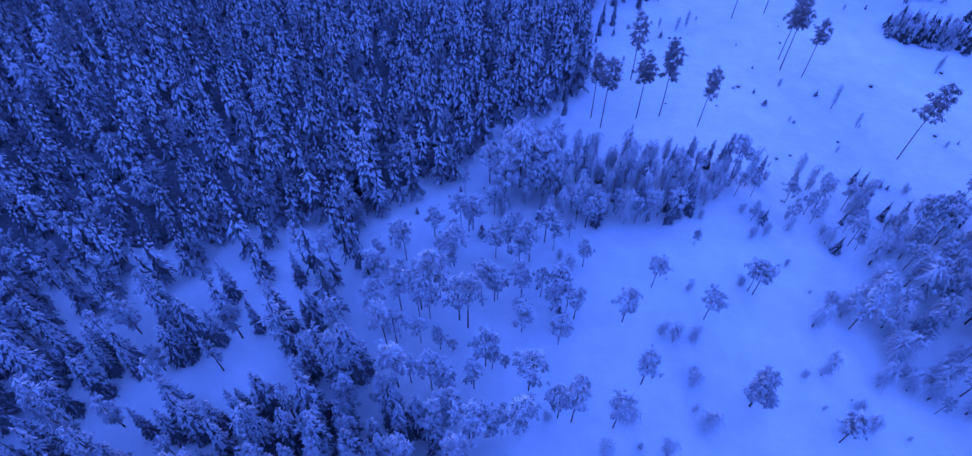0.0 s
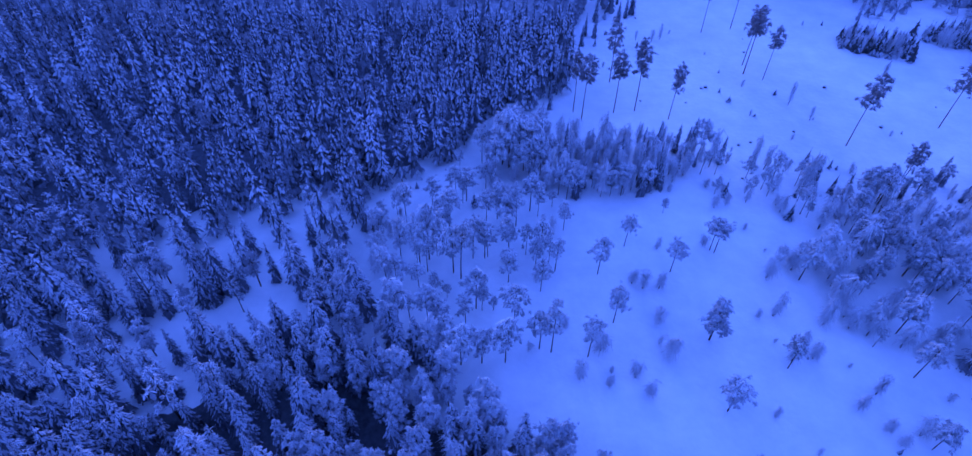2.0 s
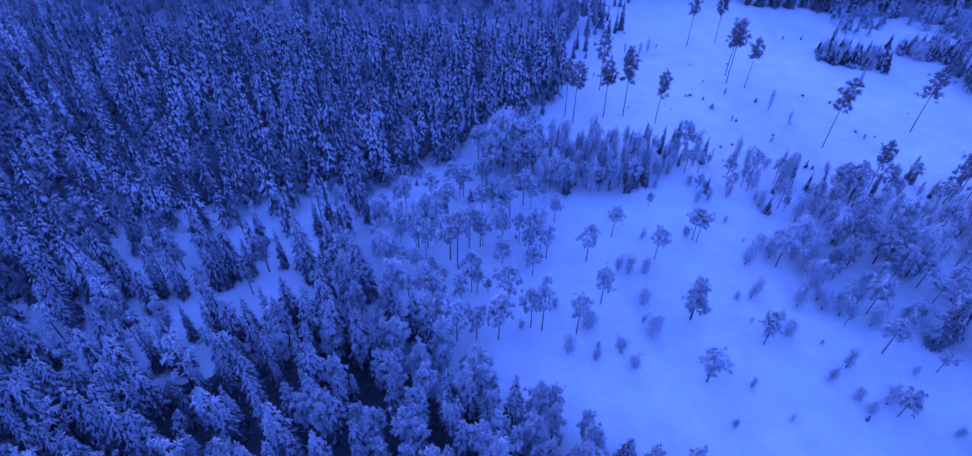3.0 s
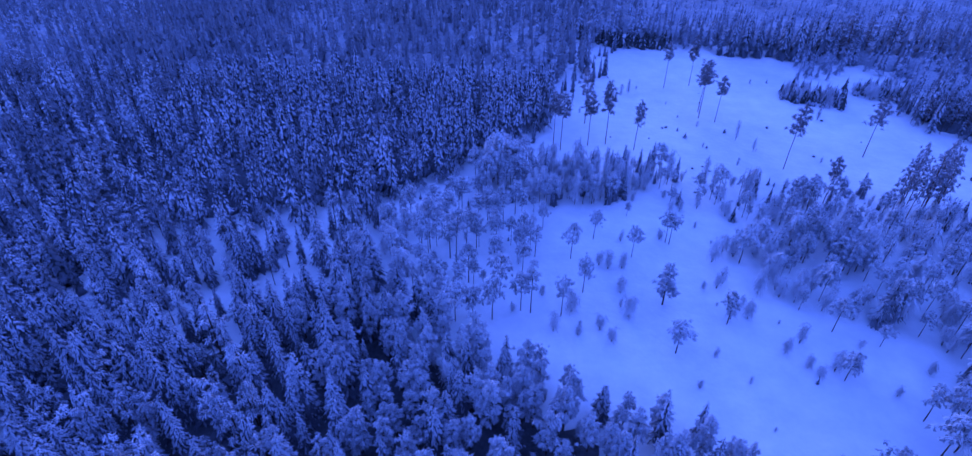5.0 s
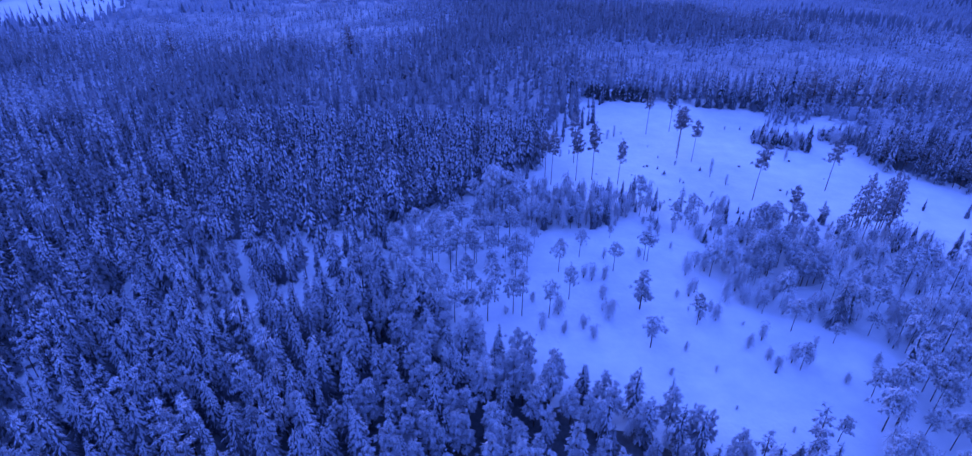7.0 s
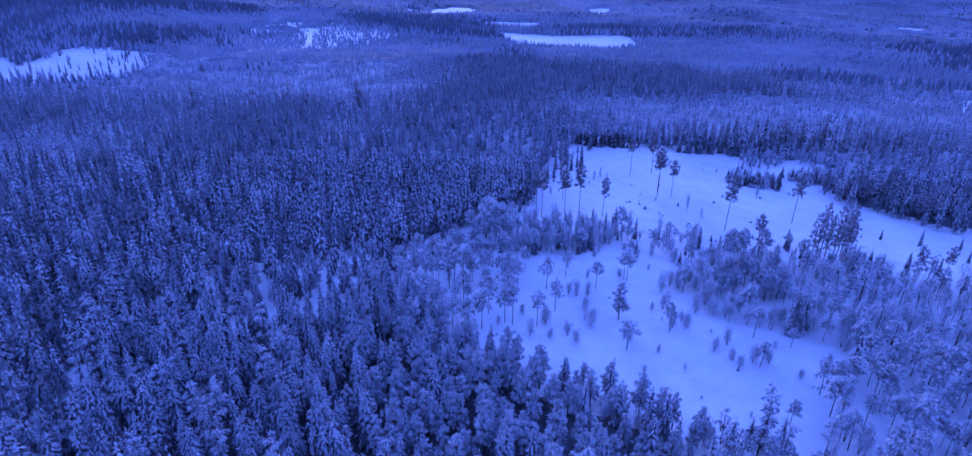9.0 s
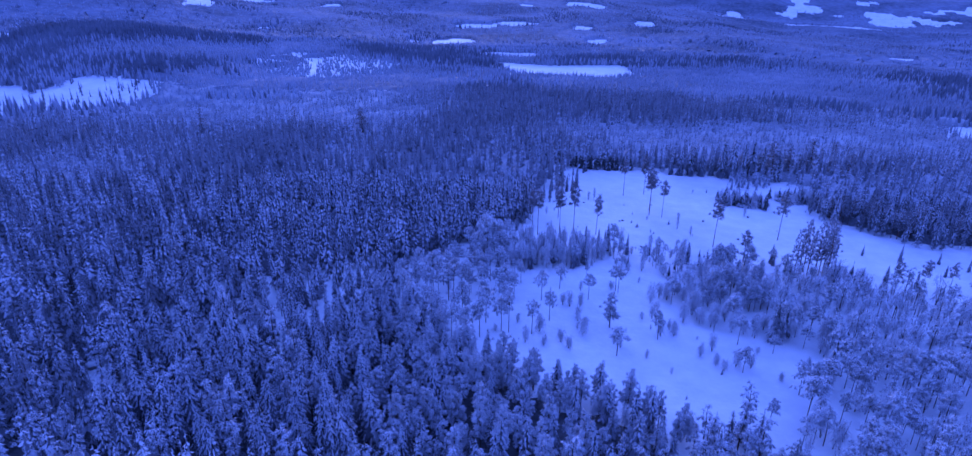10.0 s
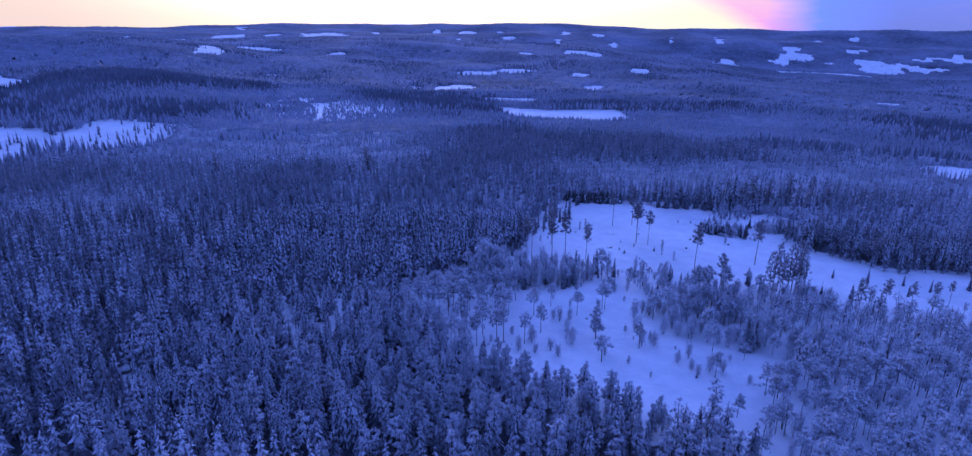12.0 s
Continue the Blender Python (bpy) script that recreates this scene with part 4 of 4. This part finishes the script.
# ---- thicket between the two clearings ----
THICKET = [(7, 86), (15, 85), (24, 84), (37, 85), (50, 94), (53, 100), (46, 105), (30, 104), (14, 105), (9, 98)]
tx, ty = grid(6, 56, 82, 107, 2.7, rng)
ok = inside(tx, ty, THICKET)
for x, y in zip(tx[ok], ty[ok]):
    pick = rng.uniform()
    edge = 1 - abs(x - 26) / 60
    if pick < 0.30:
        spruces.stand(x, y, rng.uniform(8.5, 14) * edge, rng, 0.75)
    elif pick < 0.85:
        birches.stand(x, y, rng.uniform(8, 12.5) * edge, rng, 0.62)
    else:
        pines.stand(x, y, rng.uniform(8, 11) * edge, rng, 0.9)

# ---- undergrowth: dark thickets in the felled area, saplings, rimed bushes ----
for hedge in ([(104, 163), (109, 157), (127, 154), (131, 163), (128, 168), (112, 168)], [(133, 172), (149, 178), (159, 169), (152, 162), (140, 166)]):
    hx, hy = grid(100, 162, 150, 182, 2.1, rng)
    ok = inside(hx, hy, hedge)
    for x, y in zip(hx[ok], hy[ok]):
        (dark_spruces if rng.uniform() < 0.25 else saplings if rng.uniform() < 0.55 else birches).stand(x, y, rng.uniform(4.0, 6.4), rng)
bx, by = grid(48, 135, 80, 108, 3.9, rng)
for x, y in zip(bx, by):
    u = rng.uniform()
    if y < 111 - 0.14 * x and u < 0.72:
        if u < 0.10:
            saplings.stand(x, y, rng.uniform(3, 6), rng, 0.8)
        elif u < 0.55:
            birches.stand(x, y, rng.uniform(2.5, 6.5), rng)
        elif u < 0.69:
            pines.stand(x, y, rng.uniform(4, 9), rng)
        else:
            spruces.stand(x, y, rng.uniform(4, 8), rng, 0.8)


def boulder(rng):
    """A big rock with steep bare sides under a thick pillow of snow."""
    p = Piece()
    n = 14
    th = np.arange(n) / n * 2 * np.pi
    wide = rng.uniform(0.85, 1.15, n)

    def ring(r, z, rough):
        return np.stack([np.cos(th) * r * wide, np.sin(th) * r * wide * 0.8, z + rng.uniform(-rough, rough, n)], -1)

    def shell(layer, rings, top):
        v = np.vstack(rings + [[top]])
        f = []
        for k in range(len(rings) - 1):
            for q in range(n):
                a, b = k * n + q, k * n + (q + 1) % n
                f += [(a, b, b + n), (a, b + n, a + n)]
        e = (len(rings) - 1) * n
        f += [(e + q, e + (q + 1) % n, e + n) for q in range(n)]
        p.add(v, f, layer)

    shell(0, [ring(1.75, -0.4, 0.05), ring(1.8, 0.5, 0.1), ring(1.65, 1.1, 0.08), ring(1.2, 1.45, 0.05)], (0, 0, 1.5))
    shell(1, [ring(1.72, 1.12, 0.05), ring(1.7, 1.4, 0.05), ring(1.35, 1.75, 0.04), ring(0.7, 1.92, 0.03)], (0, 0, 1.97))
    return p.arrays()


def stump(rng):
    """A felled tree's stump: flared bark, and a cap of snow on it."""
    p = Piece()
    tube(p, 0, [(0, 0, -0.3), (0, 0, 0.1), (0, 0, 0.45)], [0.42, 0.30, 0.25], 8)
    skirt(p, 1, (0, 0, 0.56), 0.52, 10, 0.45, rng, 0.12)
    return p.arrays()


STUMP = (("wood", "weathered grey stump wood"), ("snow_cap", "white snow cap"))
stumps = Stock("tree_stump", [stump(rng) for _ in range(3)], [0.6, 0.6, 0.6], [BARK, SNOW], "low tree stump capped with snow in the felled area", "stump", "stumps of the felled area", STUMP)
ROCK = material("grey_granite", (0.10, 0.10, 0.105), (0.26, 0.255, 0.25), 1.5, 0.9, bump=0.4, bump_scale=3.0)
boulders = Stock("boulder", [boulder(rng)], [1.9], [ROCK, SNOW], "large grey boulder under a thick pillow of snow", "boulder", "", (("rock", "bare grey granite side"), ("snow_cap", "white snow cap")))
boulders.stand(-99.5, 17.0, 1.9, rng)
# low bushes and stumps where they stand in the felled area
LOW_BUSHES = [(62.2, 152.9), (64.5, 142.7), (57.6, 133.6), (69.4, 134.9), (78.0, 131.5), (93.9, 136.7), (68.3, 120.6), (69.6, 120.5), (65.7, 108.7), (76.6, 110.2), (107.6, 116.0), (103.0, 118.2), (103.8, 114.2), (84.2, 98.7), (67.2, 106.2), (53.1, 165.7), (41.6, 156.2), (44.1, 155.7), (29.9, 143.4), (62.3, 131.8), (62.3, 107.4), (59.7, 104.6), (65.4, 94.8), (60.2, 94.1), (85.1, 119.8), (63.9, 126.9), (115.5, 144.6), (98.7, 174.5), (105.4, 175.3), (58.9, 134.2)]
for q, (x, y) in enumerate(LOW_BUSHES):
    if q % 3 == 0:
        birches.stand(x, y, rng.uniform(1.2, 2.4), rng)
    elif q % 3 == 1:
        saplings.stand(x, y, rng.uniform(1.0, 2.0), rng, 1.5)
    else:
        stumps.stand(x, y, rng.uniform(0.6, 1.0), rng)
for x, y, h in [(80.5, 126.7, 8.2), (113.8, 144.5, 6.0), (84.3, 119.8, 5.0), (46.5, 159.7, 5.0), (41.7, 161.0, 4.0), (49.4, 161.5, 5.9), (64.0, 100.4, 9.1), (73.5, 90.7, 12.2), (66.2, 97.7, 8.7), (52.7, 97.8, 11.8)]:
    birches.stand(x, y, h, rng, 0.6)
bx, by = grid(20, 180, 80, 205, 36.0, rng)
ok = inside(bx, by, FELLED)
for x, y in zip(bx[ok], by[ok]):
    stumps.stand(x, y, rng.uniform(0.4, 0.8), rng)
bx, by = grid(-25, 100, -5, 100, 7.0, rng)
ok = inside(bx, by, SPARSE)
for x, y in zip(bx[ok], by[ok]):
    u = rng.uniform()
    if u < 0.20:
        birches.stand(x, y, rng.uniform(1.2, 3.6), rng)
    elif u < 0.27:
        saplings.stand(x, y, rng.uniform(0.8, 2.8), rng)

edge = [(9, 118), (17, 139), (25, 165), (37, 196), (51, 212)]
for (x0, y0), (x1, y1) in zip(edge, edge[1:]):
    for q in range(9):
        u = rng.uniform()
        x, y = x0 + (x1 - x0) * u + abs(rng.normal(0, 2.6)) + 0.5, y0 + (y1 - y0) * u
        pick = rng.uniform()
        (spruces if pick < 0.45 else saplings if pick < 0.75 else birches).stand(x, y, rng.uniform(3.5, 9) if pick < 0.45 else rng.uniform(1.5, 4.5), rng, 0.85)

# row of dark young spruces along the far edge of the felled area
for q in range(60):
    u = q / 59
    x = 27 + 47 * u + rng.uniform(-1, 1)
    y = 229 - 15 * min(1, u * 2) - 2 * u + rng.uniform(-2.5, 2.5)
    dark_spruces.stand(x, y, rng.uniform(5.5, 8.5), rng)

# ---- eastern scrub of birch and pine ----
ex, ey = grid(52, 240, -60, 92, 3.7, rng)
ok = inside(ex, ey, EAST) & in_view(ex, ey, 0) & (rng.uniform(0, 1, len(ex)) < np.where(ey < 27, 0.40, 0.52) + np.where(ex > 105, 0.25, 0.0) + np.where(ey < 27, 0.4, 0.5) * smooth_noise(ex, ey, 16, 2))
ex, ey = ex[ok], ey[ok]
kind = np.where(ey < 27, 0.45, 0) + rng.uniform(0, 1, len(ex)) * np.where(ey < 27, 0.45, 1)
eh = np.where(kind < 0.62, rng.uniform(5, 9.5, len(ex)), np.where(kind < 0.86, rng.uniform(8, 13, len(ex)), rng.uniform(5, 11, len(ex))))
kind = np.where(ey < 27, kind, kind * 0.9)
near_e = np.hypot(ex - 75, ey - 45) < 33
for q in range(len(ex)):
    if kind[q] >= 0.62 and ex[q] < 112:
        pines.stand(ex[q], ey[q], eh[q], rng)
    elif kind[q] < 0.62 and near_e[q]:
        birches.stand(ex[q], ey[q], eh[q], rng)
far = ~near_e & (kind < 0.62)
far_pine = (kind >= 0.62) & (ex >= 112)
lod_p = [unit(pine(rng, 11, 2.5, 0.5, 12, 8, size=0.40), 11) for _ in range(4)]
v, f, m = scatter_join(lod_p, ex[far_pine], ey[far_pine], eh[far_pine], rng.integers(0, 4, far_pine.sum()), rng.uniform(0, 6.28, far_pine.sum()), rng)
link("pine_scrub", v, f, [BARK, PINE_NEEDLE, PINE_LOAD], m, kind="stuff", label="snowy young pines of the bog beyond the clearing", category="forest")
lod_e = [unit(birch(rng, 7, 2.6, 5, 22), 7) for _ in range(4)]
v, f, m = scatter_join(lod_e, ex[far], ey[far], eh[far], rng.integers(0, 4, far.sum()), rng.uniform(0, 6.28, far.sum()), rng)
link("birch_scrub", v, f, [BARK, TWIG, LOAD_STUFF], m, kind="stuff", label="rime-covered birch scrub beyond the clearing", category="forest")

# ---- woods farther off ----
def star(rng, points, layers):
    """A far conifer: stacked star-shaped skirts."""
    V, F, n = [], [], 0
    for q in range(layers):
        z0 = 0.08 + 0.5 * q / layers
        z1 = 0.62 + 0.38 * (q + 1) / layers if layers > 1 else 1.0
        r0 = 0.19 * (1 - 0.45 * q / layers)
        th = np.arange(points * 2) / (points * 2) * 2 * np.pi + rng.uniform(0, 1)
        r = np.where(np.arange(points * 2) % 2, r0 * 0.5, r0) * rng.uniform(0.8, 1.2, points * 2)
        z = z0 + np.where(np.arange(points * 2) % 2, 0.1, 0.0)
        V.append(np.vstack([np.stack([r * np.cos(th), r * np.sin(th), z], -1), [[0, 0, z1]]]))
        F += [(n + k, n + (k + 1) % (points * 2), n + points * 2) for k in range(points * 2)]
        n += points * 2 + 1
    return np.vstack(V), np.array(F), np.zeros(len(F), int)


def far_wood(name, y0, r0, r1, step, height, shapes, label, mats):
    half = r1
    xs, ys = grid(-half, half, y0, r1, step, rng)
    r = np.hypot(xs - 17, ys + 135)
    ok = (r > r0) & (r <= r1) & in_view(xs, ys, 1) & ~open_land(xs, ys)
    ok &= rng.uniform(0, 1, len(xs)) < 0.70 + 0.45 * smooth_noise(xs, ys, step * 9, 11)
    ok &= (ys > 164) | (xs < -344) | (xs > 299)
    ok &= ~(inside(xs, ys, THINNED) & (rng.uniform(0, 1, len(xs)) < 0.10 + 0.55 * smooth_noise(xs, ys, 60, 62)))
    xs, ys = xs[ok], ys[ok]
    fr = frosted(xs, ys)
    pale = fr + 0.5 * (rng.uniform(0, 1, len(xs)) - 0.5) > 0.5
    hs = height * rng.uniform(0.75, 1.2, len(xs)) * (1.22 - 0.62 * fr)
    kinds = rng.integers(0, len(shapes) // 2, len(xs)) + np.where(pale, 0, len(shapes) // 2)
    v, f, m = scatter_join(shapes, xs, ys, hs, kinds, rng.uniform(0, 6.28, len(xs)), rng)
    link(name, v, f, mats, m, kind="stuff", label=label, category="forest")


def darker(arr):
    return arr[0], arr[1], arr[2] + 1


pale_lod = [unit(spruce(rng, 14, rng.uniform(1.8, 2.3), 5, 6, low=0.16, snow=2.3, under=False, stem=False, fingers=0, broad=0.62), 14) for _ in range(5)]
dark_lod = [(v, f, np.where(m == WHITE, 4, m)) for v, f, m in [unit(spruce(rng, 15, rng.uniform(1.7, 2.2), 5, 6, low=0.16, snow=2.3, under=False, stem=False, fingers=0, broad=0.62), 15) for _ in range(5)]]
far_wood("forest_beyond", -35, 150, 620, 4.7, 14.5, pale_lod + dark_lod, "frosted conifer forest stretching away from the clearing", [BARK, RIME, FAR_LOAD, CORE, RIME])
bx, by = grid(-120, 135, -175, -30, 4.3, rng)
ok = ~in_view(bx, by, 0) & ~inside(bx, by, EAST)
bx, by = bx[ok], by[ok]
v, f, m = scatter_join(pale_lod + dark_lod, bx, by, rng.uniform(11, 17, len(bx)), rng.integers(0, 10, len(bx)), rng.uniform(0, 6.28, len(bx)), rng)
link("forest_below", v, f, [BARK, NEEDLE, LOAD_STUFF, CORE, RIME], m, kind="stuff", label="snowy conifer forest continuing under the flight", category="forest")
far_star = [star(rng, 4, 1) for _ in range(4)]
far_star += [darker(q) for q in far_star]
far_wood("distant_forest", 300, 620, 1300, 5.6, 12.0, far_star, "distant blue conifer forest under frost", [CANOPY, CANOPY_DARK])
far_wood("remote_forest", 600, 1300, 2300, 11.0, 11.5, far_star, "remote forest on the low hills", [CANOPY, CANOPY_DARK])

far_wood("hill_forest", 900, 2300, 3700, 19.0, 13.0, far_star, "scattered crowns of the woods on the far hills", [CANOPY, CANOPY_DARK])

# canopy of the remotest woods, open where fields lie
rr = np.concatenate([np.arange(1250, 2400, 22), np.arange(2400, 4720, 26)])
aa = np.radians(np.arange(-50, 44, 0.2))
R, A = np.meshgrid(rr, aa, indexing="ij")
cx = 17 + R * np.sin(A) + rng.uniform(-5, 5, R.shape)
cy = -135 + R * np.cos(A) + rng.uniform(-8, 8, R.shape)
cz = land(cx, cy) + rng.uniform(4, 7, R.shape)
na = len(aa)
i, j = np.meshgrid(np.arange(len(rr) - 1), np.arange(na - 1), indexing="ij")
cf = np.stack([i * na + j, i * na + j + 1, (i + 1) * na + j + 1, (i + 1) * na + j], -1).reshape(-1, 4)[:, ::-1]
mid = np.stack([cx, cy], -1).reshape(-1, 2)[cf].mean(1)
gone = open_land(mid[:, 0], mid[:, 1])
rim = np.unique(cf[gone])
cz = cz.ravel()
cz[:na] = land(cx[0], cy[0]) - 0.3
cz[rim] = land(cx.ravel()[rim], cy.ravel()[rim]) - 0.3
cf = cf[~gone]
link("far_hill_woods", np.stack([cx.ravel(), cy.ravel(), cz], -1), cf, [CANOPY_SHEET], kind="stuff", label="dark wooded hills on the horizon", category="forest")

# dark spruces standing about in the western field
bx, by = grid(-640, -320, 312, 500, 9.0, rng)
ok = inside(bx, by, FIELDS[0]) & (bx > -470) & (rng.uniform(0, 1, len(bx)) < 0.15 + 0.5 * smooth_noise(bx, by, 30, 17))
bx, by = bx[ok], by[ok]
v, f, m = scatter_join(dark_lod, bx, by, rng.uniform(7, 14, len(bx)), rng.integers(0, 5, len(bx)), rng.uniform(0, 6.28, len(bx)), rng)
link("field_trees", v, f, [BARK, NEEDLE, LOAD_STUFF, CORE, RIME], m, kind="stuff", label="scattered dark conifers in a snowy field", category="trees")
